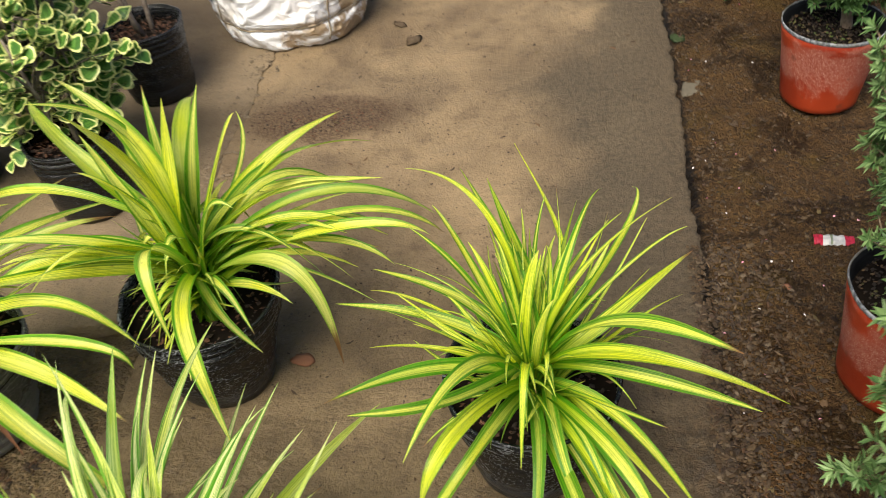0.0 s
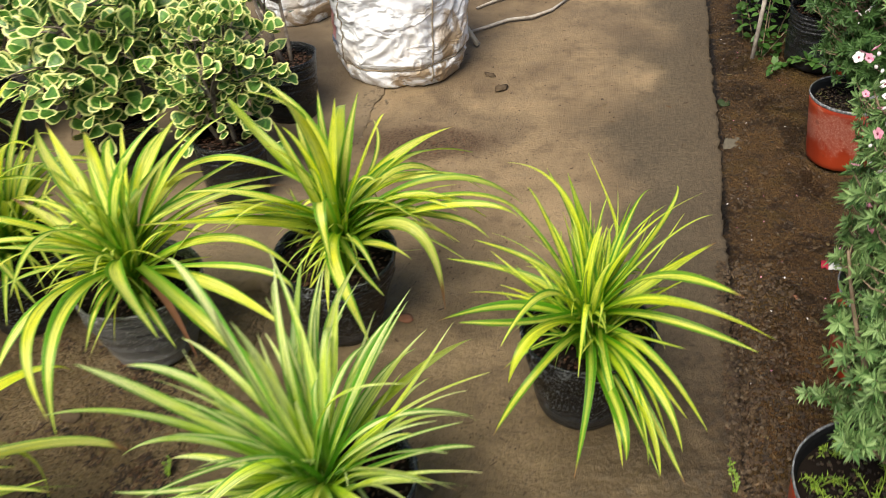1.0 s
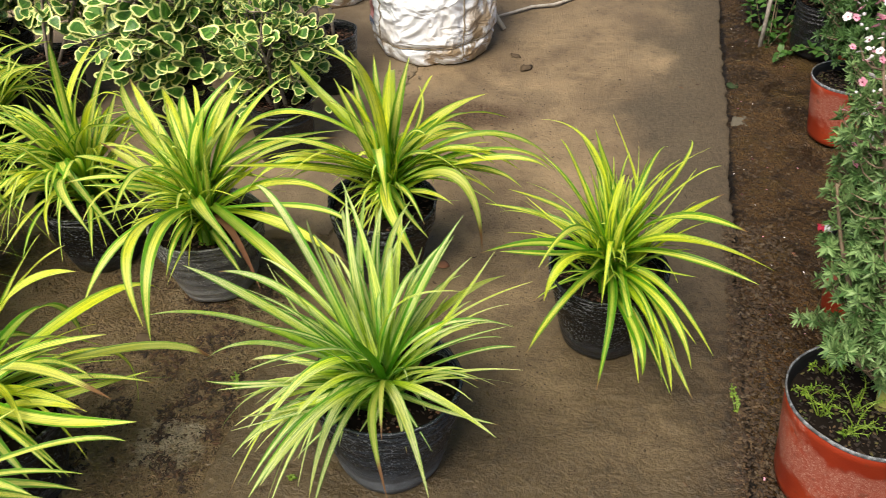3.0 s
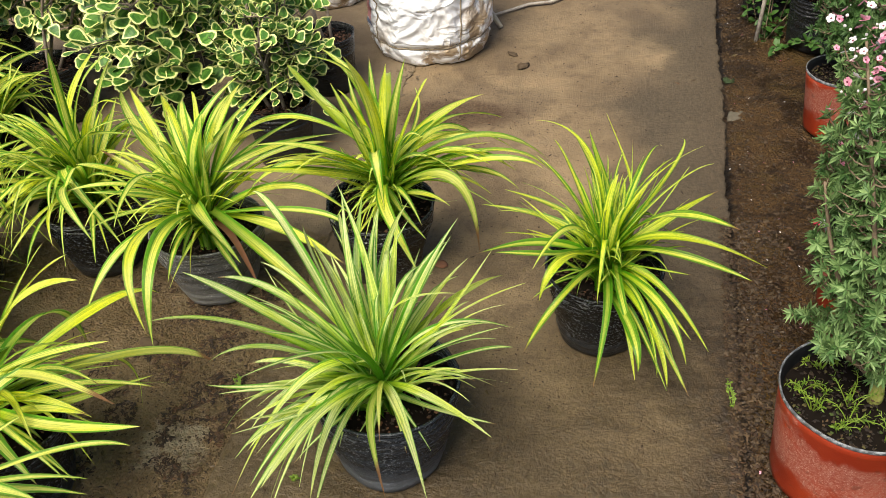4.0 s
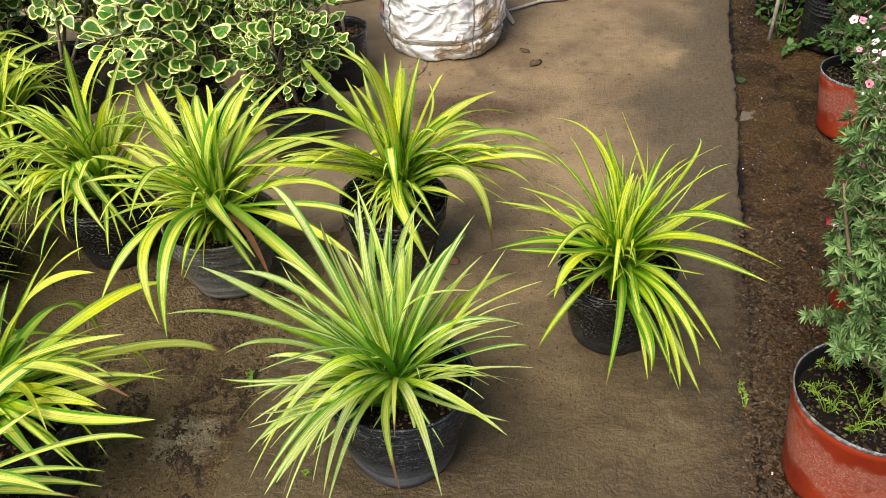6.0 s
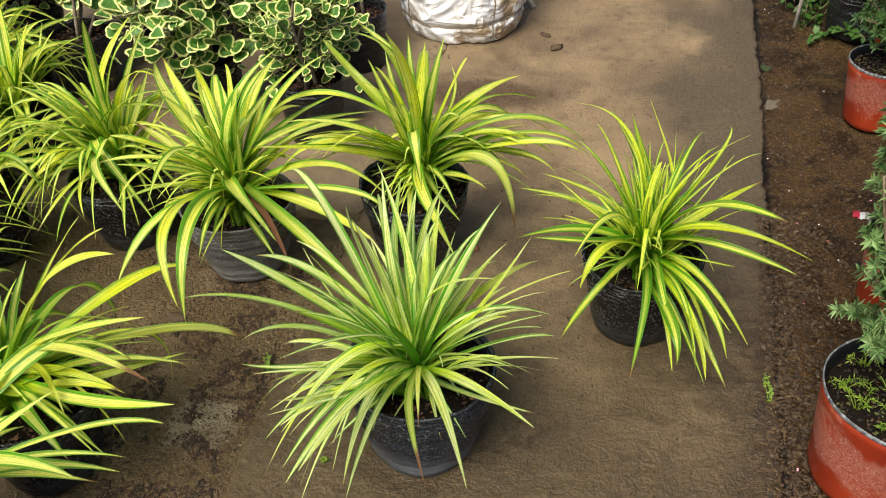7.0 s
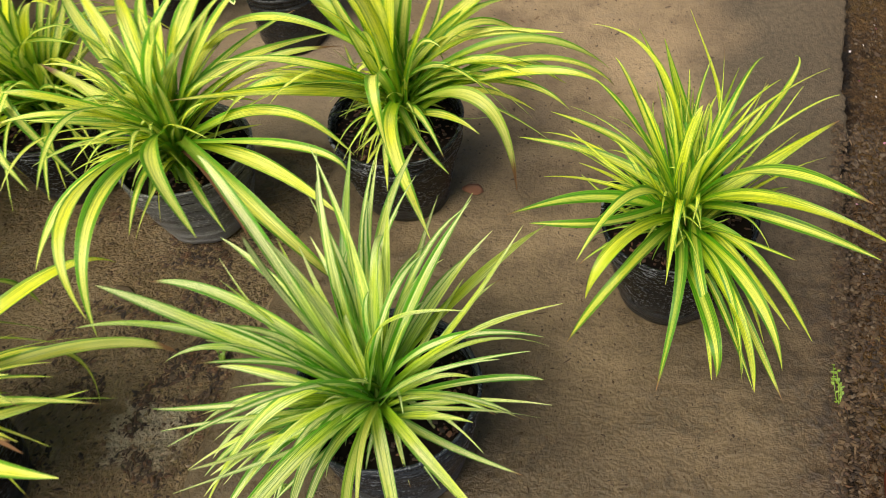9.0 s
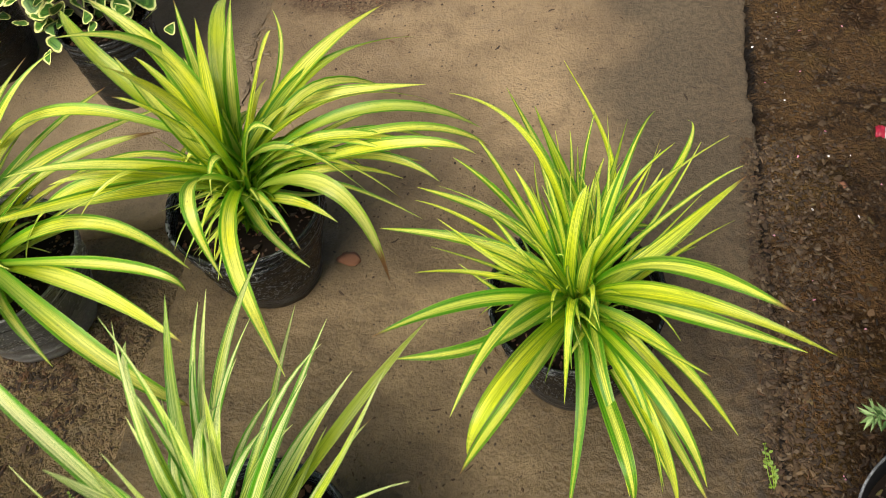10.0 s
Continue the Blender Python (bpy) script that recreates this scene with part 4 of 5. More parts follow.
LEAVES_F = [
    (72, -0.02, 0.23, 0.17, 0.33, 0.02, 0.00, 28), (24, 0.00, 0.30, 0.15, 0.36, 0.00, 0.00, 24), (315, 0.04, 0.35, 0.06, 0.41, 0.00, 0.00, 24), (309, 0.18, 0.31, 0.31, -0.01, -0.06, 0.00, 26),
    (299, 0.36, 0.29, 0.44, 0.12, -0.04, 0.00, 24), (336, 0.09, 0.34, 0.24, 0.30, 0.00, 0.00, 22), (337, -0.02, 0.22, 0.25, 0.22, -0.02, 0.00, 24), (337, 0.02, 0.22, 0.26, 0.27, -0.02, 0.00, 20),
    (265, 0.09, 0.27, 0.25, 0.31, 0.01, 0.00, 18), (286, 0.28, 0.17, 0.39, 0.09, -0.02, 0.00, 16)]

SPROUTS = [(22, 0.010, (0.04, 0.13), (-0.02, 0.10), (0.03, 0.12))]
strap_plant(0.245, 1.018, 0.100, 0.136, 0.203, (0.247, 0.974, 0.25), LEAVES_A + LEAVES_A_MORE + LEAVES_A_LAST, LIME_LEAF, BLACK_BAG, 11,
    SPROUTS + [(40, 0.011, (0.05, 0.25), (0.04, 0.21), (0.06, 0.22), -10, 190), (38, 0.019, (0.04, 0.20), (0.08, 0.22), (0.08, 0.20), -10, 190), (8, 0.020, (0.20, 0.29), (-0.15, -0.04), (0.01, 0.10), 265, 330), (12, 0.014, (0.03, 0.14), (0.04, 0.14), (0.06, 0.16), 200, 340), (14, 0.009, (0.05, 0.2), (0.08, 0.20), (0.08, 0.20)), (22, 0.013, (0.12, 0.25), (-0.02, 0.12), (0.04, 0.14), -10, 200), (10, 0.009, (0.05, 0.17), (-0.04, 0.04), (0.0, 0.06))],
    "bushy lime and yellow striped plant in a black nursery bag")
strap_plant(-0.310, 1.235, 0.094, 0.138, 0.212, (-0.285, 1.205, 0.30), LEAVES_B + LEAVES_B_MORE, YELLOW_LEAF, BLACK_BAG, 12,
    SPROUTS + [(5, 0.028, (0.26, 0.36), (0.00, 0.14), (0.12, 0.24), -40, 50), (5, 0.024, (0.22, 0.34), (0.04, 0.16), (0.10, 0.22), 170, 235), (20, 0.018, (0.04, 0.14), (0.04, 0.20), (0.08, 0.20)), (34, 0.012, (0.04, 0.16), (-0.04, 0.10), (0.0, 0.10)), (18, 0.020, (0.14, 0.28), (-0.04, 0.10), (0.05, 0.16), -40, 200), (8, 0.024, (0.20, 0.32), (-0.02, 0.10), (0.08, 0.18), -50, 30), (8, 0.027, (0.03, 0.16), (0.18, 0.32), (0.14, 0.26), 40, 220), (14, 0.009, (0.06, 0.14), (-0.06, 0.02), (-0.01, 0.05)), (16, 0.017, (0.08, 0.18), (-0.10, 0.02), (0.0, 0.08))],
    "yellow striped plant with long arching leaves in a black bag", (7,))
PLANT_C = strap_plant(-0.742, 1.145, 0.098, 0.142, 0.200, (-0.72, 1.09, 0.285), LEAVES_C + LEAVES_C_MORE, YELLOW_LEAF, GREY_BAG, 13,
    SPROUTS + [(5, 0.028, (0.22, 0.34), (0.08, 0.22), (0.14, 0.26), 20, 170), (7, 0.027, (0.04, 0.18), (0.16, 0.28), (0.14, 0.26), 20, 220), (24, 0.018, (0.04, 0.16), (0.06, 0.24), (0.08, 0.20)), (34, 0.013, (0.05, 0.20), (-0.02, 0.16), (0.02, 0.14)), (18, 0.018, (0.14, 0.28), (-0.02, 0.12), (0.05, 0.18), 120, 235), (10, 0.016, (0.14, 0.26), (0.0, 0.14), (0.06, 0.18), 0, 60), (18, 0.018, (0.08, 0.20), (-0.10, 0.02), (0.0, 0.08))],
    "yellow striped plant with one dry leaf in a dusty grey bag", (12, 23))
strap_leaf(PLANT_C, (0.02, -0.04, 0.23), radians(322), 0.10, 0.10, 0.19, -0.12, 0.022, DRY_LEAF, 0.4, 0.0, 16, "leaf", "withered brown leaf")
PLANT_D = strap_plant(-0.203, 0.610, 0.108, 0.147, 0.222, (-0.197, 0.565, 0.26), LEAVES_D + LEAVES_D_MORE + LEAVES_D_LAST, WHITE_LEAF, DUSTY_BAG, 14,
    SPROUTS + [(22, 0.020, (0.08, 0.26), (0.14, 0.32), (0.12, 0.26), 20, 200), (12, 0.014, (0.10, 0.24), (0.16, 0.30), (0.14, 0.26)), (10, 0.015, (0.20, 0.32), (0.06, 0.22), (0.10, 0.22), 0, 200), (14, 0.016, (0.20, 0.34), (-0.06, 0.12), (0.08, 0.20), 190, 245), (8, 0.013, (0.16, 0.27), (0.04, 0.16), (0.10, 0.18), 330, 385), (7, 0.024, (0.24, 0.36), (-0.16, 0.02), (0.05, 0.16), 205, 245), (14, 0.014, (0.07, 0.17), (-0.08, 0.02), (0.0, 0.08)), (5, 0.018, (0.20, 0.32), (-0.02, 0.10), (0.08, 0.18), 150, 205)],
    "green and white striped spiky plant in a dusty black bag", (24, 25))
strap_leaf(PLANT_D, (0.006, -0.045, 0.25), radians(257), 0.07, 0.14, 0.11, 0.22, 0.026, GREEN_LEAF, 0.2, 0.0, 16, "leaf", "plain dark green leaf", (0.0, 0.0), 0.01, 3.0)
strap_leaf(PLANT_D, (0.006, -0.045, 0.25), radians(330), 0.04, 0.12, 0.08, 0.19, 0.022, GREEN_LEAF, -0.3, 0.0, 16, "leaf", "plain dark green leaf", (0.0, 0.0), 0.01, 3.0)
strap_plant(-0.950, 0.470, 0.095, 0.125, 0.200, (-0.99, 0.47, 0.24), LEAVES_E, YELLOW_LEAF, BLACK_BAG, 15,
    SPROUTS + [(4, 0.028, (0.20, 0.34), (-0.04, 0.10), (0.06, 0.16), -80, 0), (5, 0.026, (0.10, 0.22), (-0.06, 0.04), (0.02, 0.10), -60, 60), (6, 0.024, (0.26, 0.40), (0.0, 0.16), (0.10, 0.22), -60, 40), (10, 0.016, (0.16, 0.30), (-0.06, 0.12), (0.08, 0.20), -60, 80), (18, 0.018, (0.08, 0.22), (0.08, 0.24), (0.10, 0.22)), (16, 0.024, (0.24, 0.38), (0.0, 0.18), (0.12, 0.26), 90, 300)],
    "yellow striped plant with browned tips in a bag on soil", (0, 5))
strap_plant(-1.0, 0.17, 0.095, 0.125, 0.200, (-0.98, 0.20, 0.26), LEAVES_H, YELLOW_LEAF, BLACK_BAG, 21,
    SPROUTS + [(5, 0.028, (0.26, 0.42), (0.04, 0.20), (0.12, 0.24), -20, 70), (14, 0.018, (0.08, 0.22), (0.04, 0.20), (0.08, 0.20)), (20, 0.024, (0.24, 0.38), (-0.04, 0.14), (0.10, 0.22), 80, 310)],
    "yellow striped plant with broad leaves in a black bag")
strap_plant(-1.085, 1.235, 0.092, 0.130, 0.200, (-1.10, 1.26, 0.22), LEAVES_F, YELLOW_LEAF, BLACK_BAG, 16,
    SPROUTS + [(40, 0.015, (0.22, 0.40), (-0.16, 0.10), (0.12, 0.30)), (40, 0.020, (0.08, 0.24), (0.08, 0.30), (0.10, 0.28)), (50, 0.020, (0.20, 0.36), (-0.04, 0.16), (0.12, 0.28))],
    "crowded yellow striped plant in a black bag among others")
for gx, gy, gs in ((-1.43, 1.12, 17), (-1.52, 1.50, 18), (-1.36, 0.72, 19), (-1.72, 1.72, 20)):
    strap_plant(gx, gy, 0.085, 0.110, 0.200, (gx, gy, 0.22), [], YELLOW_LEAF, BLACK_BAG, gs,
        SPROUTS + [(44, 0.016, (0.22, 0.42), (-0.14, 0.12), (0.12, 0.32)), (40, 0.022, (0.08, 0.24), (0.10, 0.30), (0.12, 0.28)), (54, 0.022, (0.22, 0.38), (-0.06, 0.18), (0.12, 0.30))],
        "crowded yellow striped plant in a black bag among others")


# ---- cream-edged shrubs ----
def ficus_leaf_mesh(seed):
    """A rounded triangular leaf, broad at the tip, folded a little along its rib. The UV holds the way from rib to rim."""
    rng = random.Random(seed)
    verts, uvs, faces = [], [], []
    steps, across = (0.0, 0.14, 0.32, 0.52, 0.70, 0.84, 0.93, 1.0), (-1.0, -0.78, -0.42, 0.0, 0.42, 0.78, 1.0)
    rows, cols = len(steps) - 1, len(across)
    bend, fold = rng.uniform(-0.15, 0.30), rng.uniform(0.02, 0.22)
    for v in steps:
        w = 0.46 * math.sin(min(1.0, v * 1.02) * math.pi * 0.5) ** 1.1 * math.sqrt(max(0.0, 1 - max(0.0, (v - 0.62) / 0.40) ** 2.4)) + 0.012
        for u in across:
            y = v - (0.04 * (1 - abs(u)) if v == 1.0 else 0)
            verts.append((u * w, y, fold * abs(u) * w - bend * v * v * 0.5 + 0.02 * math.sin(9 * v + 3 * u)))
            uvs.append((1 - min(1.0, min((1 - abs(u)) * w, 1.0 - v) / 0.20), v))
    for i in range(rows):
        for j in range(cols - 1):
            a = i * cols + j
            faces.append((a, a + 1, a + cols + 1, a + cols))
    ob = part("leaf", verts, faces, FICUS_LEAF, None, "", uvs)
    me = ob.data
    bpy.data.objects.remove(ob)
    FICUS_UV[me.name] = uvs
    return me


FICUS_UV = {}
FICUS_MESHES = [ficus_leaf_mesh(s) for s in range(6)]


def bent(a, b, sag, rng, n=6):
    a, b = Vector(a), Vector(b)
    side = Vector((rng.uniform(-1, 1), rng.uniform(-1, 1), 0)) * 0.12 * (b - a).length
    return [a.lerp(b, i / n) + side * math.sin(math.pi * i / n) + Vector((0, 0, sag * math.sin(math.pi * i / n))) for i in range(n + 1)]


def ficus(x, y, rb, rt, h, centre, radii, twigs, seed, label, size=0.055, per=6):
    """A potted shrub with cream-edged leaves."""
    rng = random.Random(seed)
    thing = new("potted_cream_edged_shrub")
    thing.location = (x, y, 0)
    tagged(thing, label, "shrub", "cream-edged shrubs")
    bag_pot(thing, rb, rt, h, DARK_BAG, seed * 0.91)
    c = Vector(centre) - Vector((x, y, 0))
    stems = []
    for s in range(3):
        a = s * 2.1 + rng.random()
        foot = Vector((0.02 * math.cos(a), 0.02 * math.sin(a), h - 0.05))
        top = c + Vector((0.4 * radii[0] * math.cos(a), 0.4 * radii[1] * math.sin(a), 0.5 * radii[2]))
        pts = bent(foot, top, 0.02, rng)
        part("branch", *tube(pts, [0.007 - 0.0007 * i for i in range(len(pts))]), FICUS_BARK, thing)
        stems.append(pts)
    for k in range(twigs):
        while True:
            q = Vector((rng.uniform(-1, 1), rng.uniform(-1, 1), rng.uniform(-1, 1)))
            if 0.35 < q.length < 1.0:
                break
        tip = c + Vector((q.x * radii[0], q.y * radii[1], q.z * radii[2]))
        stem = rng.choice(stems)
        root = stem[rng.randint(2, 6)]
        pts = bent(root, tip, 0.03, rng, 5)
        part("branch", *tube(pts, [0.0032, 0.0028, 0.0024, 0.002, 0.0016, 0.0012], 5), FICUS_BARK, thing)
        for n in range(per):
            t = 0.45 + 0.55 * (n + 1) / per
            i = min(4, int(t * 5))
            p = pts[i].lerp(pts[i + 1], t * 5 - i)
            out = (tip - c).normalized() * 0.6 + Vector((rng.uniform(-1, 1), rng.uniform(-1, 1), rng.uniform(-0.2, 0.9)))
            out.normalize()
            face = Vector((rng.uniform(-0.5, 0.6), rng.uniform(-1.2, 0.1), 1.0)).normalized()
            side = out.cross(face).normalized()
            nor = side.cross(out)
            sc = size * rng.uniform(0.6, 1.2)
            m = Matrix((side, out, nor)).transposed().to_4x4()
            leaf = new("leaf", rng.choice(FICUS_MESHES))
            leaf.parent = thing
            leaf.matrix_local = Matrix.Translation(p + out * 0.006) @ m @ Matrix.Diagonal((sc, sc, sc, 1))
    inner = Heap()
    for k in range(130):
        q = Vector((rng.gauss(0, 0.42), rng.gauss(0, 0.42), rng.gauss(-0.1, 0.45)))
        p = c + Vector((q.x * radii[0], q.y * radii[1], q.z * radii[2]))
        p.z = max(p.z, h + 0.01)
        turn = Euler((rng.uniform(-0.9, 0.9), rng.uniform(-0.9, 0.9), rng.uniform(0, 6.28))).to_matrix()
        sc = size * rng.uniform(0.6, 1.0)
        src = rng.choice(FICUS_MESHES)
        inner.add([p + turn @ (w.co * sc) for w in src.vertices], [tuple(f.vertices) for f in src.polygons], [FICUS_UV[src.name][i] for i in range(len(src.vertices))])
    tagged(inner.link("inner_foliage", FICUS_LEAF, thing), kind="stuff")
    return thing


FIC = "bushy shrub with cream-edged green leaves in a black nursery bag"
ficus(-0.716, 1.785, 0.085, 0.102, 0.200, (-0.75, 1.855, 0.365), (0.20, 0.20, 0.22), 98, 31, FIC, 0.046, 7)
ficus(-1.08, 1.90, 0.090, 0.105, 0.200, (-1.06, 1.84, 0.40), (0.26, 0.24, 0.22), 62, 32, FIC, 0.068)
ficus(-1.58, 2.03, 0.092, 0.110, 0.200, (-1.52, 2.16, 0.46), (0.26, 0.20, 0.20), 46, 33, FIC, 0.062)
ficus(-0.665, 2.27, 0.088, 0.102, 0.205, (-0.82, 2.32, 0.55), (0.18, 0.14, 0.26), 30, 34, "sparse cream-edged shrub in a black bag beside a sack", 0.055)
ficus(-1.18, 2.45, 0.090, 0.105, 0.200, (-1.18, 2.40, 0.46), (0.30, 0.24, 0.30), 50, 35, FIC, 0.062)
ficus(-1.86, 2.24, 0.092, 0.110, 0.200, (-1.86, 2.26, 0.42), (0.26, 0.24, 0.26), 56, 36, FIC, 0.062)
ficus(-1.80, 1.98, 0.092, 0.112, 0.200, (-1.92, 2.06, 0.47), (0.20, 0.18, 0.20), 34, 38, FIC, 0.062)
ficus(-1.55, 2.50, 0.092, 0.112, 0.200, (-1.55, 2.48, 0.46), (0.30, 0.24, 0.30), 50, 37, FIC, 0.062)


# ---- small-leaved flowering shrubs in orange pots ----
def sprig(heap, p, axis, rng, leaf, count, spread=1.2):
    """A tuft of narrow leaves round the end of a twig."""
    axis = axis.normalized()
    a = axis.cross(Vector((0.2, 0.4, 0.9))).normalized()
    b = axis.cross(a)
    for i in range(count):
        t = rng.random()
        ang = i * 2.4 + rng.uniform(-0.3, 0.3)
        rad = a * math.cos(ang) + b * math.sin(ang)
        d = (rad * rng.uniform(0.7, 1.1) + axis * rng.uniform(0.15, 0.9)).normalized()
        w = d.cross(axis).normalized() * leaf * rng.uniform(0.12, 0.18)
        ln = leaf * rng.uniform(0.7, 1.2)
        o = p + axis * (t - 0.7) * leaf * spread
        nor = w.cross(d).normalized() * leaf * 0.05
        heap.add([o, o + d * ln * 0.45 - w + nor, o + d * ln - nor, o + d * ln * 0.45 + w + nor, o + d * ln * 0.5 - nor],
                 [(0, 1, 4), (0, 4, 3), (1, 2, 4), (4, 2, 3)])


def flower_mesh(material, seed):
    rng, heap = random.Random(seed), Heap()
    for i in range(5):
        a = i * 1.2566
        d, s = Vector((math.cos(a), math.sin(a), 0.25)), Vector((-math.sin(a), math.cos(a), 0))
        up = Vector((0, 0, 1))
        lift = up * (0.05 * (i % 2))
        rim = [d * 0.10] + [d * (0.58 + 0.46 * math.cos(q)) + s * (0.47 * math.sin(q)) + up * (0.10 * abs(math.sin(q)) + rng.uniform(-0.05, 0.07)) + lift for q in (-2.0, -1.2, -0.45, 0.35, 1.1, 2.0)]
        heap.add(rim + [d * 0.6 - up * 0.04 + lift], [(j, (j + 1) % 7, 7) for j in range(7)])
    ob = heap.link("petals", material)
    me = ob.data
    bpy.data.objects.remove(ob)
    return me


PINK_FLOWER, PALE_FLOWER = flower_mesh(PINK, 1), flower_mesh(PALE, 2)
_eye = part("eye", *lathe([(0.24, 0.06), (0.22, 0.14), (0.10, 0.18), (0.01, 0.17)], 8), FLOWER_EYE)
EYE_MESH = _eye.data
bpy.data.objects.remove(_eye)
_bud = part("bud", *lathe([(0.02, -0.5), (0.30, -0.3), (0.42, 0.0), (0.34, 0.3), (0.03, 0.48)], 8), PALE)
BUD_MESH = _bud.data
bpy.data.objects.remove(_bud)


def tea_shrub(x, y, rb, rt, h, stems, tufts, material, leaf, seed, label, flowers=(), trunk=TEA_BARK, bag=False):
    """A potted shrub with tufts of narrow leaves. stems: (end point, reach of its side twigs, share of tufts)."""
    rng = random.Random(seed)
    thing = new("potted_flowering_shrub")
    thing.location = (x, y, 0)
    tagged(thing, label, "shrub", "flowering shrubs")
    if bag:
        bag_pot(thing, rb, rt, h, DARK_BAG, seed * 1.3)
    else:
        round_pot(thing, rb, rt, h, seed * 1.3)
    base = Vector((x, y, 0))
    wood, leaves, ends = Heap(), Heap(), []
    foot = Vector((0.03, 0.01, h - 0.07))
    fork = foot + Vector((0.0, 0.01, 0.10))
    part("trunk", *tube([foot, foot + Vector((0.004, 0, 0.05)), fork], [0.016, 0.014, 0.012], 10), trunk, thing, "stout mossy trunk")
    for end, reach, share in stems:
        end = Vector(end) - base
        pts = bent(fork - Vector((0, 0, 0.02)), end, 0.03, rng, 8)
        part("branch", *tube(pts, [0.0068 - 0.0006 * i for i in range(9)], 6), TEA_BARK, thing)
        for k in range(int(tufts * share)):
            t = rng.uniform(0.12, 1.0)
            i = min(7, int(t * 8))
            root = pts[i].lerp(pts[i + 1], t * 8 - i)
            a = rng.uniform(0, 6.28)
            ln = reach * rng.uniform(0.3, 1.0) * (1.15 - 0.5 * t)
            tip = root + Vector((math.cos(a) * ln, math.sin(a) * ln, ln * rng.uniform(0.1, 0.9)))
            tw = bent(root, tip, -0.01, rng, 3)
            wood.add(*tube(tw, [0.0022, 0.0018, 0.0014, 0.001], 4))
            sprig(leaves, tip, tip - root, rng, leaf * 1.05, 15, 0.5)
            sprig(leaves, root.lerp(tip, 0.55), tip - root, rng, leaf * 0.9, 6)
            ends.append(tip)
    tagged(wood.link("brushwood", TEA_BARK, thing, "thin pale twigs"), kind="stuff")
    tagged(leaves.link("foliage", material, thing, "tufts of narrow leaves", False), kind="stuff")
    for fx, fy, fz, n, pale in flowers:
        for i in range(n):
            p = Vector((fx, fy, fz)) - base + Vector((rng.gauss(0, 0.014), rng.gauss(0, 0.014), rng.gauss(0, 0.020)))
            kind = PALE_FLOWER if rng.random() < pale else PINK_FLOWER
            turn = Euler((rng.uniform(0.1, 1.1), rng.uniform(-0.5, 0.5), rng.uniform(0, 6.28))).to_matrix().to_4x4()
            s = rng.uniform(0.0045, 0.0078)
            if i % 3 == 2:
                ob = new("bud", BUD_MESH)
                s *= 0.8
            else:
                ob = new("flower", kind)
                eye = new("eye", EYE_MESH)
                eye.parent = ob
            ob.parent = thing
            ob.matrix_local = Matrix.Translation(p) @ turn @ Matrix.Diagonal((s, s, s, 1))
    return thing


SHRUB = tea_shrub(0.700, 0.615, 0.126, 0.145, 0.237,
    [((0.66, 0.72, 1.00), 0.10, 0.20), ((0.575, 0.70, 0.90), 0.075, 0.15), ((0.615, 0.69, 0.66), 0.07, 0.17), ((0.603, 0.767, 0.296), 0.035, 0.05), ((0.60, 0.68, 0.45), 0.055, 0.09), ((0.583, 0.68, 0.53), 0.055, 0.09), ((0.56, 0.68, 0.66), 0.05, 0.07), ((0.70, 0.80, 0.46), 0.09, 0.10), ((0.605, 0.595, 0.37), 0.045, 0.07), ((0.86, 0.72, 0.85), 0.14, 0.14), ((0.62, 0.66, 0.53), 0.06, 0.12), ((0.585, 0.70, 0.74), 0.07, 0.13)],
    470, TEA_LEAF, 0.021, 41, "grey-green shrub with pink blossoms in a scuffed orange pot",
    [(0.534, 0.68, 0.948, 6, 0.3), (0.555, 0.68, 0.902, 6, 0.8), (0.581, 0.68, 0.879, 10, 0.1), (0.545, 0.68, 0.943, 7, 0.4), (0.585, 0.68, 0.93, 8, 0.2), (0.598, 0.68, 0.884, 8, 0.1), (0.570, 0.68, 0.816, 9, 0.4), (0.585, 0.68, 0.826, 10, 0.1),
     (0.594, 0.68, 0.761, 6, 0.2), (0.579, 0.68, 0.739, 4, 0.2), (0.605, 0.68, 0.831, 8, 0.4), (0.574, 0.68, 0.907, 7, 0.2), (0.613, 0.68, 0.851, 8, 0.2), (0.557, 0.69, 0.961, 8, 0.2), (0.60, 0.70, 0.97, 9, 0.25), (0.63, 0.72, 1.03, 10, 0.3)], MOSS_BARK)
tea_shrub(0.886, 1.132, 0.104, 0.124, 0.215,
    [((0.75, 1.13, 0.82), 0.10, 0.45), ((0.76, 1.13, 0.46), 0.09, 0.30), ((1.02, 1.14, 0.70), 0.13, 0.35), ((0.86, 1.06, 0.34), 0.10, 0.22), ((0.745, 1.13, 0.64), 0.09, 0.45), ((0.77, 1.08, 0.36), 0.09, 0.2)],
    330, TEA_LEAF, 0.020, 42, "grey-green shrub with pink blossoms in an orange pot",
    [(0.75, 1.13, 0.54, 4, 0.2), (0.76, 1.12, 0.70, 6, 0.25), (0.77, 1.11, 0.80, 6, 0.2)])
tea_shrub(1.022, 2.010, 0.090, 0.114, 0.205,
    [((1.08, 2.10, 0.60), 0.17, 0.34), ((1.02, 2.08, 0.32), 0.11, 0.26), ((1.14, 2.00, 0.42), 0.12, 0.22), ((1.05, 2.00, 0.27), 0.09, 0.18), ((1.00, 2.06, 0.30), 0.10, 0.22), ((1.09, 2.06, 0.34), 0.14, 0.3), ((0.98, 2.10, 0.50), 0.12, 0.2), ((1.16, 2.12, 0.70), 0.14, 0.3)],
    420, DARK_TEA_LEAF, 0.022, 43, "dark green shrub with few white blossoms in an orange pot",
    [(1.0, 2.02, 0.42, 5, 0.8), (1.04, 1.98, 0.50, 5, 0.7)])
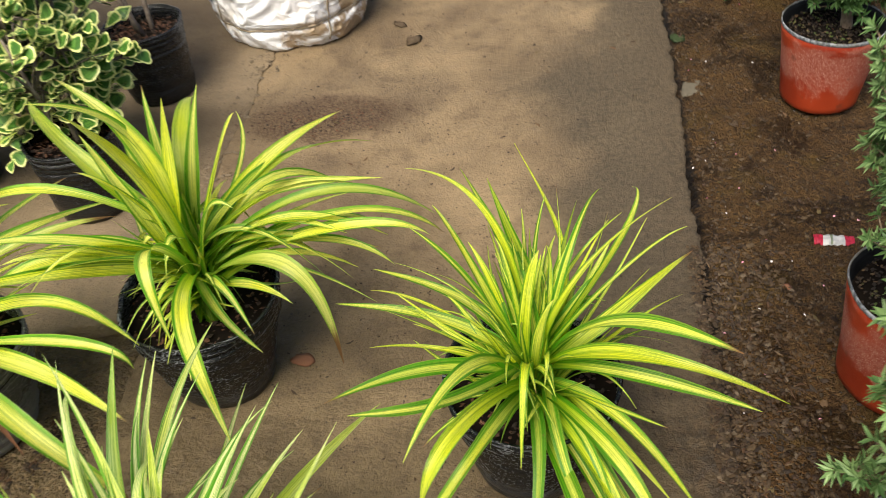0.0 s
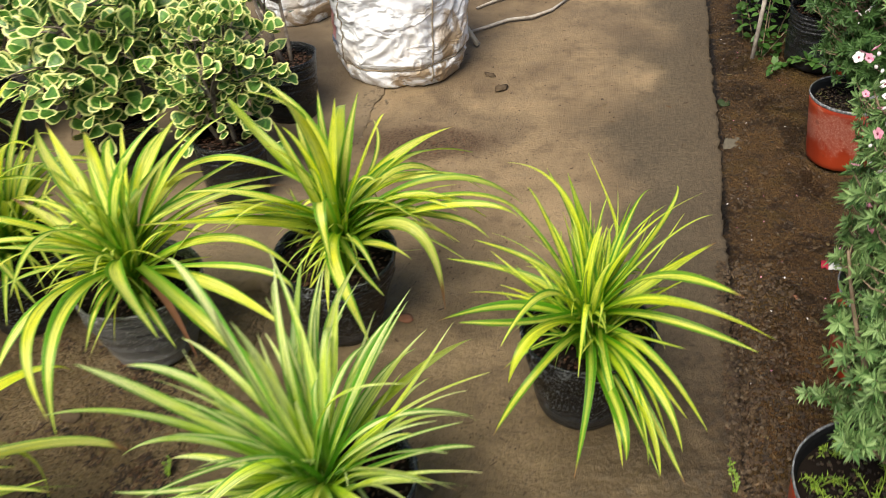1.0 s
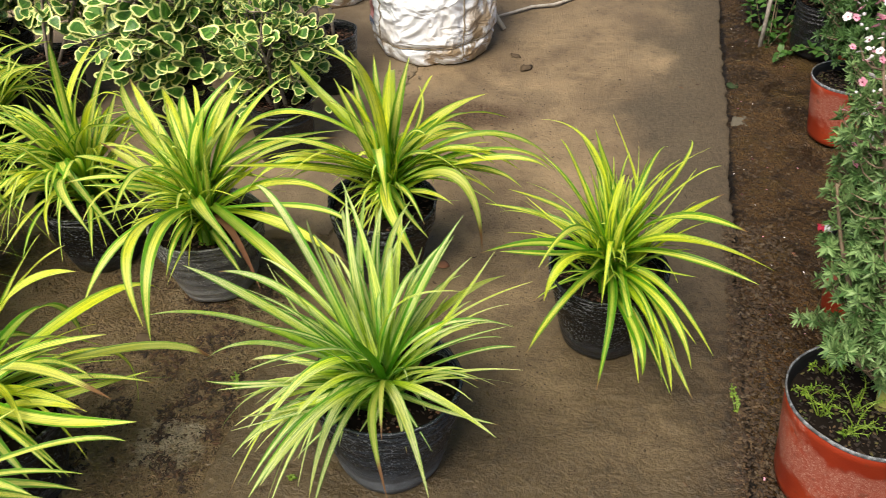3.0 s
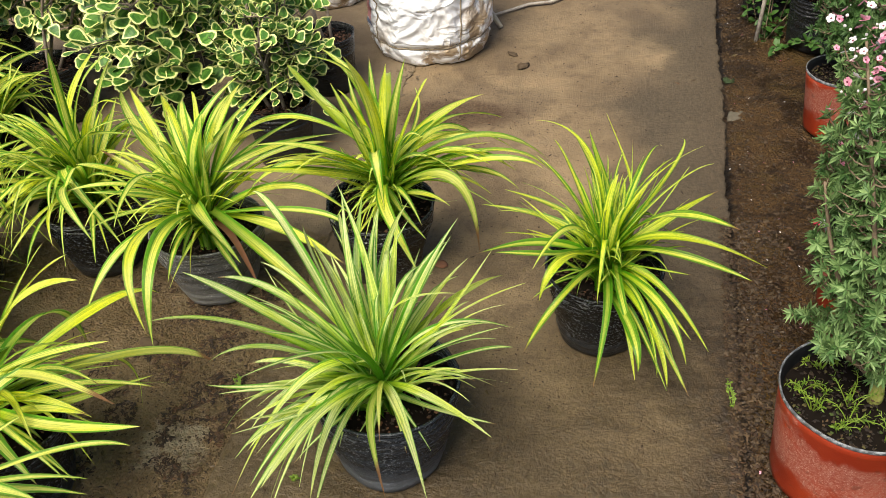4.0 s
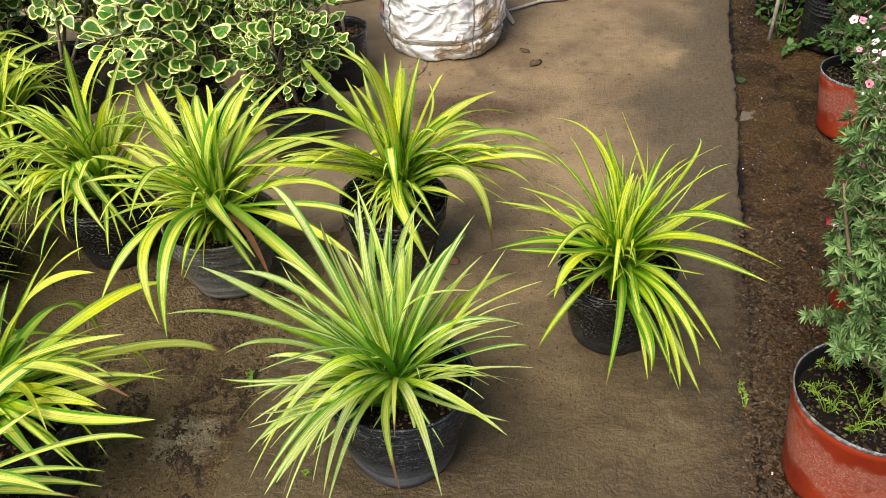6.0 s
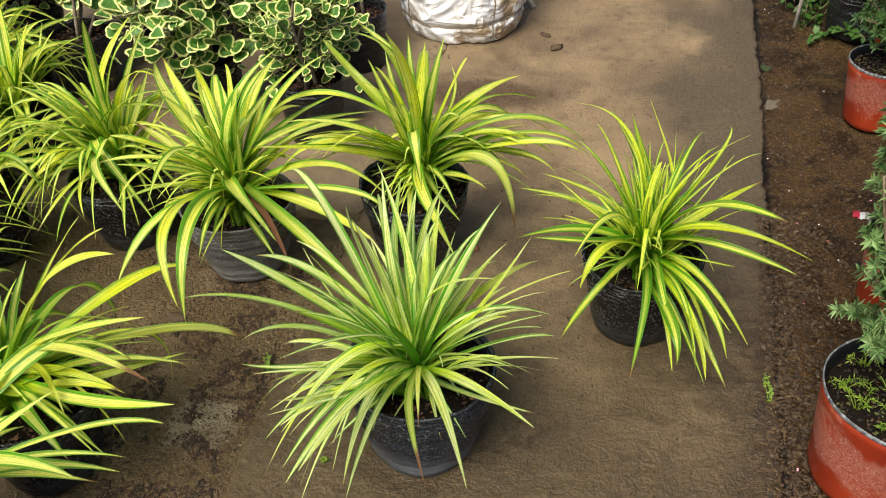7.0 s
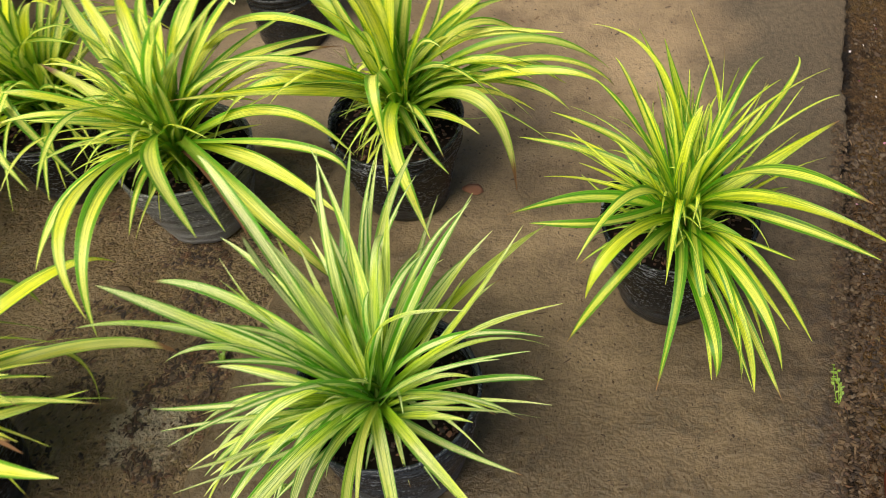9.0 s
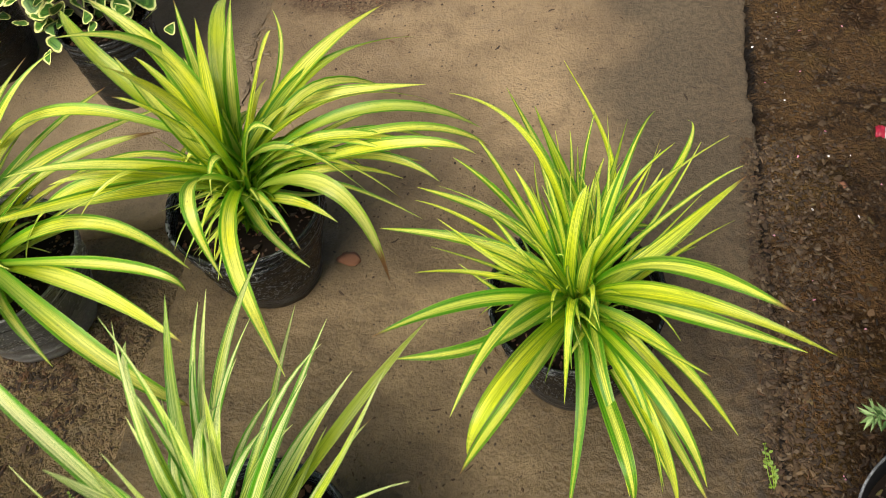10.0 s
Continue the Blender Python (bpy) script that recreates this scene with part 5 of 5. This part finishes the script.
tea_shrub(1.250, 2.520, 0.100, 0.120, 0.225,
    [((1.18, 2.48, 0.60), 0.18, 0.5), ((1.36, 2.48, 0.66), 0.16, 0.5)],
    420, DARK_TEA_LEAF, 0.024, 44, "dark green bushy shrub in an orange pot", [])
# added shrubs in black bags, standing in for the shade behind the vine
for wx, wy, ws in ((0.99, 2.96, 45), (1.20, 2.86, 46), (1.12, 3.22, 47), (1.10, 2.64, 48)):
    tea_shrub(wx, wy, 0.095, 0.110, 0.20, [((wx - 0.06, wy - 0.08, 0.32), 0.12, 0.5), ((wx + 0.06, wy - 0.02, 0.48), 0.15, 0.5), ((wx - 0.02, wy - 0.12, 0.24), 0.13, 0.4)],
        260, DARK_TEA_LEAF, 0.026, ws, "added dark green shrub in a black bag, standing in for shade", [], TEA_BARK, True)


def pot_weeds(thing, spots, z, seed):
    """Thin yellow-green sprouts in a pot."""
    rng = random.Random(seed)
    for sx, sy in spots:
        heap = Heap()
        foot = Vector((sx, sy, z))
        for k in range(5):
            tip = foot + Vector((rng.uniform(-0.05, 0.05), rng.uniform(-0.04, 0.04), rng.uniform(0.02, 0.06)))
            pts = bent(foot, tip, 0.012, rng, 4)
            heap.add(*tube(pts, [0.0012, 0.0011, 0.001, 0.0009, 0.0008], 4))
            for i in (2, 3, 4):
                sprig(heap, pts[i], pts[i] - pts[i - 1], rng, 0.011, 4)
        part("weed", heap.v, heap.f, FERN_LEAF, thing, "thin yellow-green sprout", None, False)


pot_weeds(SHRUB, [(-0.10, 0.02), (-0.06, -0.07), (-0.05, 0.08), (0.02, -0.10), (-0.02, -0.01), (0.07, -0.05), (-0.09, -0.03), (0.0, 0.09), (-0.03, -0.05), (0.05, 0.05)], 0.206, 51)


# ---- sack, sticks and twigs ----
def sack(x, y, rx, ry, h, seed, label, printed=False):
    thing = new("sack")
    thing.location = (x, y, 0)
    tagged(thing, label, "sack")

    def radius(a, z):
        ca, sa = math.cos(a), math.sin(a)
        r = 1.0 / math.sqrt((ca / rx) ** 2 + (sa / ry) ** 2)
        u = z / h
        body = 0.84 + 0.16 * min(1.0, u / 0.16) ** 0.5
        if u > 0.72:
            body *= 1 - 0.75 * ((u - 0.72) / 0.28) ** 1.6
        q = Vector((2.0 * r * ca + seed, 2.0 * r * sa, 2.0 * z)) + Vector((0.0, 0.0, 0.9 * r * ca)) + 0.35 * noise.noise_vector((5 * r * ca, 5 * r * sa + seed, 5 * z))
        big, small = noise.voronoi(q * 4.2)[0], noise.voronoi(q * 12.0)[0]
        crumple = 0.095 * (big[0] - 0.38) + 0.055 * (small[0] - 0.38) + 0.020 * noise.noise((3.0 * ca + seed, 3.0 * sa, 9.0 * z)) + 0.05 * math.exp(-((a - 5.95) / 0.16) ** 2 - ((z - 0.045) / 0.035) ** 2)
        tie = -0.035 * math.exp(-((z - 0.075 - 0.012 * ca) / 0.010) ** 2)
        return r * (body + crumple + tie)

    seg, rows = 260, 150
    verts, faces = [], []
    for j in range(rows + 1):
        z = h * j / rows
        for i in range(seg):
            a = 2 * math.pi * i / seg
            r = radius(a, z)
            lift = 0.012 * max(0.0, noise.noise((2.5 * math.cos(a), 2.5 * math.sin(a), seed))) if j == 0 else 0
            verts.append((r * math.cos(a), r * math.sin(a), z + lift))
    for j in range(rows):
        for i in range(seg):
            n = (i + 1) % seg
            faces.append((j * seg + i, j * seg + n, (j + 1) * seg + n, (j + 1) * seg + i))
    faces.append(tuple(range(seg))[::-1])
    faces.append(tuple(rows * seg + i for i in range(seg)))
    part("body", verts, faces, SACK, thing)
    if not printed:
        return thing
    ring = [((radius(a, 0.075 + 0.012 * math.cos(a)) + 0.002) * math.cos(a), (radius(a, 0.075 + 0.012 * math.cos(a)) + 0.002) * math.sin(a), 0.075 + 0.012 * math.cos(a)) for a in [2 * math.pi * i / 90 for i in range(91)]]
    part("string", *tube(ring, [0.003] * len(ring), 6), STRING, thing, "string tied round the foot")
    for a0, drift in ((radians(214), 0.10), (radians(302), 0.05)):
        line = []
        for i in range(40):
            z = 0.02 + 0.5 * i / 39
            a = a0 + drift * math.sin(5 * z)
            r = radius(a, z) + 0.001
            line.append((r * math.cos(a), r * math.sin(a), z))
        part("string", *tube(line, [0.003] * 40, 6), STRING, thing, "string running up the side")
    for z0, z1, a0, a1, mat, lab in ((0.135, 0.235, 188, 205, PRINT_PINK, "faded pink printed patch"), (0.112, 0.132, 190, 207, PRINT_BLUE, "faded blue printed line")):
        v, f = [], []
        for j in range(9):
            for i in range(9):
                a, z = radians(a0 + (a1 - a0) * i / 8), z0 + (z1 - z0) * j / 8
                r = radius(a, z) + 0.0025
                v.append((r * math.cos(a), r * math.sin(a), z))
        f = [(j * 9 + i, j * 9 + i + 1, (j + 1) * 9 + i + 1, (j + 1) * 9 + i) for j in range(8) for i in range(8)]
        part("print", v, f, mat, thing, lab)
    return thing


sack(-0.338, 2.645, 0.232, 0.232, 0.62, 2.0, "stained white woven sack tied with string on the concrete", True)
sack(-0.84, 3.10, 0.17, 0.15, 0.45, 7.0, "white woven sack behind the shrubs")


def stick(name, points, radii, material, label, category="stick"):
    v, f = tube(points, radii, 8)
    ob = part(name, v, f, material)
    tagged(ob, label, category)


stick("cane", [(-0.075, 2.775, 0.006), (-0.11, 2.80, 0.05), (-0.165, 2.83, 0.12)], [0.010, 0.010, 0.010], CANE, "pale cane leaning on the sack")
stick("twig", [(-0.12, 2.86, 0.02), (-0.05, 2.93, 0.012), (0.03, 3.0, 0.010), (0.12, 3.02, 0.012), (0.20, 3.10, 0.008), (0.27, 3.22, 0.01)], [0.004, 0.006, 0.007, 0.007, 0.006, 0.004], TWIG, "bleached crooked twig on the path", "twig")
stick("twig", [(-0.10, 3.12, 0.01), (0.0, 3.22, 0.012), (0.10, 3.25, 0.02), (0.22, 3.26, 0.01)], [0.004, 0.006, 0.006, 0.004], TWIG, "bleached crooked twig on the path", "twig")
stick("stake", [(0.895, 2.66, -0.02), (0.915, 2.70, 0.22), (0.945, 2.74, 0.50)], [0.008, 0.008, 0.007], TWIG, "thin grey stake in the soil", "stake")


# ---- weeds and litter ----
def broad_leaf(heap, p, d, rng, ln):
    d = d.normalized()
    up = Vector((rng.uniform(-0.3, 0.3), rng.uniform(-0.6, 0.1), 1)).normalized()
    s = d.cross(up).normalized()
    n = s.cross(d)
    w = ln * rng.uniform(0.26, 0.36)
    heap.add([p, p + d * ln * 0.35 - s * w + n * 0.1 * ln, p + d * ln * 0.7 - s * w * 0.75, p + d * ln - n * 0.1 * ln, p + d * ln * 0.7 + s * w * 0.75, p + d * ln * 0.35 + s * w + n * 0.1 * ln, p + d * ln * 0.5],
             [(0, 1, 6), (1, 2, 6), (2, 3, 6), (3, 4, 6), (4, 5, 6), (5, 0, 6)])


def vine(paths, seed, label):
    rng = random.Random(seed)
    thing = new("vine")
    x0, y0 = paths[0][0][:2]
    thing.location = (x0, y0, 0)
    tagged(thing, label, "weed")
    base, wood, leaves = Vector((x0, y0, 0)), Heap(), Heap()
    for a, b, sag, count in paths:
        pts = bent(Vector(a) - base, Vector(b) - base, sag, rng, 9)
        wood.add(*tube(pts, [0.0022] * 10, 5))
        count *= 3
        for k in range(count):
            t = (k + rng.random()) / count
            i = min(8, int(t * 9))
            p = pts[i].lerp(pts[i + 1], t * 9 - i)
            broad_leaf(leaves, p, Vector((rng.uniform(-1, 1), rng.uniform(-1, 0.5), rng.uniform(-0.3, 0.7))), rng, rng.uniform(0.022, 0.042))
    tagged(wood.link("stem", TEA_BARK, thing), kind="stuff")
    tagged(leaves.link("leaves", WEED_LEAF, thing, "broad fresh green leaves"), kind="stuff")


vine([((0.93, 2.68, -0.01), (0.95, 2.76, 0.50), 0.0, 9), ((0.93, 2.68, -0.01), (1.12, 2.60, 0.22), 0.06, 12), ((0.93, 2.70, -0.01), (0.86, 2.85, 0.20), 0.05, 14),
      ((0.95, 2.70, -0.01), (1.05, 2.78, 0.42), 0.03, 12), ((0.98, 2.62, -0.01), (1.10, 2.50, 0.05), 0.03, 10), ((0.93, 2.80, -0.01), (0.87, 2.95, 0.32), 0.05, 14), ((1.0, 2.8, -0.01), (1.1, 2.7, 0.3), 0.1, 12),
      ((0.95, 2.62, -0.01), (0.93, 2.52, 0.02), 0.02, 6), ((0.90, 2.86, -0.01), (0.86, 3.02, 0.16), 0.05, 12), ((0.98, 2.72, -0.01), (1.08, 2.64, 0.12), 0.05, 14)], 61, "green climbing weed round a stake")


def fern(x, y, height, lean, seed, label):
    rng, heap = random.Random(seed), Heap()
    for k in range(4):
        reach = rng.uniform(0.45, 1.0)
        top = Vector((lean[0] * reach + rng.uniform(-0.014, 0.014), lean[1] * reach + rng.uniform(-0.01, 0.01), height * rng.uniform(0.7, 1.3)))
        pts = bent((0, 0, -0.01), top, 0.01, rng, 12)
        heap.add(*tube(pts, [0.0009] * 13, 4))
        for i in range(2, 13):
            for s in (-1, 1):
                if rng.random() < 0.35:
                    continue
                d = (pts[i] - pts[i - 1]).normalized() * 0.6 + Vector((s * 0.8, rng.uniform(-0.4, 0.4), 0.2))
                broad_leaf(heap, pts[i], d, rng, rng.uniform(0.003, 0.008))
    ob = heap.link("weed", FERN_LEAF)
    ob.location = (x, y, 0)
    tagged(ob, label, "weed")


fern(0.530, 0.775, 0.022, (-0.022, 0.075), 71, "small fresh green weed sprouting beside the path")
fern(-0.585, 0.755, 0.030, (0.0, 0.03), 72, "tiny green weed in the soil")
fern(-0.40, 0.52, 0.010, (0.015, 0.0), 73, "tiny green weed in the soil")


def litter(name, material, label, count, place, size, flat, seed, category="litter", shape=chip):
    rng, heap = random.Random(seed), Heap()
    for _ in range(count):
        x, y, z = place(rng)
        cv, cf = shape(rng, rng.uniform(*size), flat)
        heap.add([c + Vector((x, y, z)) for c in cv], cf)
    ob = heap.link(name, material, None, "", False)
    tagged(ob, label, category, kind="stuff")


def right_soil(rng):
    y = rng.uniform(0.2, 3.2)
    x = slab_right(y) + 0.01 + abs(rng.gauss(0, 0.22))
    return x, y, soil_height(x, y) + 0.001


def right_edge(rng):
    y = rng.uniform(0.3, 1.5)
    x = slab_right(y) - 0.03 + abs(rng.gauss(0.06, 0.06))
    return x, y, max(soil_height(x, y), 0.0 if x < slab_right(y) else -1.0) + 0.001


def left_soil(rng):
    y = rng.uniform(0.2, 1.15)
    x = slab_left(y) - 0.01 - abs(rng.gauss(0, 0.22))
    return x, y, soil_height(x, y) + 0.001


def slab_joint(rng):
    y = rng.uniform(1.45, 2.75)
    return slab_left(y) + rng.gauss(-0.012, 0.022), y, 0.001


def crumb_nests(rng):
    while True:
        x, y, z = left_soil(rng)
        if noise.noise((x * 11, y * 11, 2.0)) + 0.5 * noise.noise((x * 30, y * 30, 5.0)) > 0.12:
            return x, y, z


def on_path(rng, far=3.3):
    y = rng.uniform(0.3, far)
    return rng.uniform(slab_left(y) + 0.02, slab_right(y) - 0.02), y, 0.0015


GRAVEL = chip_material("soil_crumbs", [(0.036, 0.022, 0.013), (0.06, 0.038, 0.022), (0.075, 0.052, 0.032), (0.026, 0.017, 0.011), (0.12, 0.088, 0.056), (0.05, 0.028, 0.016)])
litter("gravel", GRAVEL, "dark soil crumbs and small stones beside the path", 2800, right_soil, (0.0012, 0.0048), 0.55, 81)
litter("gravel", GRAVEL, "coarse crumbs heaped along the path edge", 1700, right_edge, (0.0015, 0.0075), 0.6, 82)
litter("soil_litter", GRAVEL, "dark crumbs and leaf litter on the soil", 700, left_soil, (0.0014, 0.005), 0.45, 83)
litter("path_crumbs", GRAVEL, "scattered dark crumbs on the concrete", 600, on_path, (0.001, 0.0048), 0.35, 84)
litter("path_crumbs", GRAVEL, "brown soil crumbs trodden onto the concrete", 1300, lambda rng: on_path(rng, 1.5), (0.0008, 0.0030), 0.5, 90)
CLOD = chip_material("dried_mud", [(0.068, 0.041, 0.018), (0.050, 0.029, 0.012), (0.085, 0.054, 0.026), (0.030, 0.018, 0.008), (0.056, 0.034, 0.016)])


def muddy_path(rng):
    y = 0.25 + abs(rng.gauss(0, 0.5))
    return rng.uniform(slab_left(y) + 0.25, slab_right(y) - 0.01), y, 0.0008


litter("mud_crumbs", CLOD, "small dried mud clods stuck to the concrete", 1300, muddy_path, (0.0010, 0.0040), 0.35, 98)
DARK_CRUMB = chip_material("damp_dark_crumbs", [(0.022, 0.013, 0.008), (0.040, 0.024, 0.013), (0.07, 0.035, 0.016), (0.015, 0.010, 0.007), (0.10, 0.05, 0.022)])
litter("dark_crumbs", DARK_CRUMB, "nests of damp dark crumbs and bark on the soil", 1500, crumb_nests, (0.0015, 0.0065), 0.45, 103)
litter("soil_clods", CLOD, "loose brown clods along the broken path edge", 2200, right_edge, (0.0018, 0.0075), 0.6, 101)
litter("soil_clods", CLOD, "brown clods of loose soil beside the bags", 600, left_soil, (0.0015, 0.0055), 0.5, 102)
litter("soil_clods", CLOD, "brown clods of trodden soil beside the path", 1800, right_soil, (0.002, 0.008), 0.4, 99)
litter("spilled_soil", HUSK, "red-brown potting soil spilled on the concrete", 420, lambda rng: (rng.gauss(-0.19, 0.11), rng.gauss(2.07, 0.035), 0.001), (0.001, 0.0045), 0.5, 100)
FLAKE = chip_material("leaf_flakes", [(0.10, 0.055, 0.025), (0.05, 0.03, 0.016), (0.12, 0.07, 0.032), (0.03, 0.02, 0.012), (0.11, 0.08, 0.03)])
litter("leaf_litter", FLAKE, "brown rotting leaf flakes on the soil", 240, left_soil, (0.002, 0.006), 0.15, 88)
litter("soil_clods", GRAVEL, "large dark clods of broken soil beside the bags", 60, crumb_nests, (0.005, 0.010), 0.45, 104)
litter("leaf_litter", FLAKE, "brown rotting leaf flakes beside the path", 260, right_soil, (0.003, 0.009), 0.10, 89)
litter("fallen_petals", PINK, "small fallen pink petals on the soil", 60, right_soil, (0.002, 0.0045), 0.2, 85, "petals")
litter("fallen_petals", PALE, "small fallen white petals on the soil", 60, right_soil, (0.0015, 0.004), 0.2, 86, "petals")
BARK_BIT = chip_material("bark_bits", [(0.020, 0.012, 0.007), (0.045, 0.024, 0.011), (0.075, 0.036, 0.015), (0.014, 0.009, 0.006), (0.030, 0.018, 0.010), (0.13, 0.085, 0.045)])
litter("bark_bits", BARK_BIT, "dark bark bits and leaf stalks strewn on the soil", 1900, crumb_nests, (0.0035, 0.012), 0.4, 105, shape=sliver)
litter("bark_bits", BARK_BIT, "bark bits strewn along the path edge", 900, right_edge, (0.003, 0.011), 0.4, 106, shape=sliver)
litter("straw_bits", FLAKE, "few straw bits and stalks on the concrete", 170, on_path, (0.003, 0.010), 0.3, 107, shape=sliver)
litter("broken_concrete", MORTAR, "chips of broken concrete along the joint of the slabs", 240, slab_joint, (0.002, 0.010), 0.35, 108)
litter("cement_crumbs", MORTAR, "pale cement crumbs pressed into the soil", 40, lambda rng: (rng.gauss(-0.66, 0.07), rng.gauss(0.56, 0.10), -0.003), (0.002, 0.007), 0.4, 87)


def lone_chip(name, x, y, z, size, flat, material, label, seed, category):
    bm = bmesh.new()
    bmesh.ops.create_icosphere(bm, subdivisions=2, radius=1.0)
    v = []
    for b in bm.verts:
        k = 1 + 0.50 * noise.noise(b.co * 1.3 + Vector((seed, 0, 0))) + 0.50 * noise.noise(b.co * 3.1 + Vector((0, seed, 0))) + 0.10 * noise.noise(b.co * 8)
        v.append((b.co.x * k * size, b.co.y * k * size * 0.65, b.co.z * k * size * flat))
    f = [tuple(q.index for q in face.verts) for face in bm.faces]
    bm.free()
    ob = part(name, v, f, material)
    ob.rotation_euler = (0, 0, seed * 1.7)
    ob.location = (x, y, z)
    tagged(ob, label, category)


lone_chip("stone", 0.022, 2.437, 0.005, 0.028, 0.24, STONE, "dark flat stone on the concrete", 91, "stone")
lone_chip("stone", -0.02, 2.54, 0.003, 0.020, 0.16, STONE, "dark clod on the concrete", 92, "stone")
lone_chip("stone", 0.745, 2.10, -0.004, 0.050, 0.06, PALE_STONE, "pale flat stone set in the soil", 93, "stone")
lone_chip("stone", -0.86, 0.915, -0.006, 0.026, 0.5, STONE, "dark clod of soil", 94, "stone")
lone_chip("dry_leaf", 0.76, 1.36, -0.003, 0.020, 0.10, DRY_LEAF, "small dry leaf on the soil", 95, "leaf")
lone_chip("dry_leaf", -0.17, 1.25, 0.004, 0.022, 0.15, DRY_LEAF, "small dry leaf on the concrete", 96, "leaf")
lone_chip("fallen_leaf", 0.752, 2.355, -0.004, 0.032, 0.05, LITTER_GREEN, "green fallen leaf on the soil", 97, "leaf")


def wrapper(x, y, z, turn, length, width):
    """An empty, crumpled sachet lying on the soil: pale body with a printed red end on either side."""
    thing = new("wrapper")
    thing.location, thing.rotation_euler = (x, y, z), (0, 0, turn)
    tagged(thing, "crumpled white and red sachet on the soil", "litter")

    def top(u, v):
        arch = 0.007 * (1 - (2 * v - 1) ** 2) * (0.5 + 0.5 * math.sin(3.0 * u + 0.4))
        return Vector(((u - 0.5) * length, (v - 0.5) * width * (1 + 0.12 * noise.noise((u * 4, 1.0, 2.0))), 0.002 + arch + 0.004 * noise.noise((u * 9, v * 5, 1.3)) + 0.0025 * noise.noise((u * 19, v * 11, 7.0))))

    for name, u0, u1, mat, lab in (("body", 0.22, 0.76, TAG_WHITE, "silvery white body"), ("printed_end", 0.0, 0.22, TAG_RED, "red printed end"), ("printed_end", 0.76, 1.0, TAG_RED, "red printed end"), ("stripe", 0.40, 0.46, TAG_GREY, "dull green printed stripe")):
        over = 0.0008 if name == "stripe" else 0.0
        n, m = 12, 9
        v = [top(u0 + (u1 - u0) * i / n, j / m) + Vector((0, 0, over)) for i in range(n + 1) for j in range(m + 1)]
        low = [p - Vector((0, 0, 0.0012 if not over else 0.0004)) for p in v]
        w, k = m + 1, len(v)
        f = [(i * w + j, (i + 1) * w + j, (i + 1) * w + j + 1, i * w + j + 1) for i in range(n) for j in range(m)]
        f += [tuple(q + k for q in reversed(g)) for g in f]
        part(name, v + low, f, mat, thing, lab)


wrapper(0.892, 1.489, -0.002, -0.2, 0.078, 0.030)
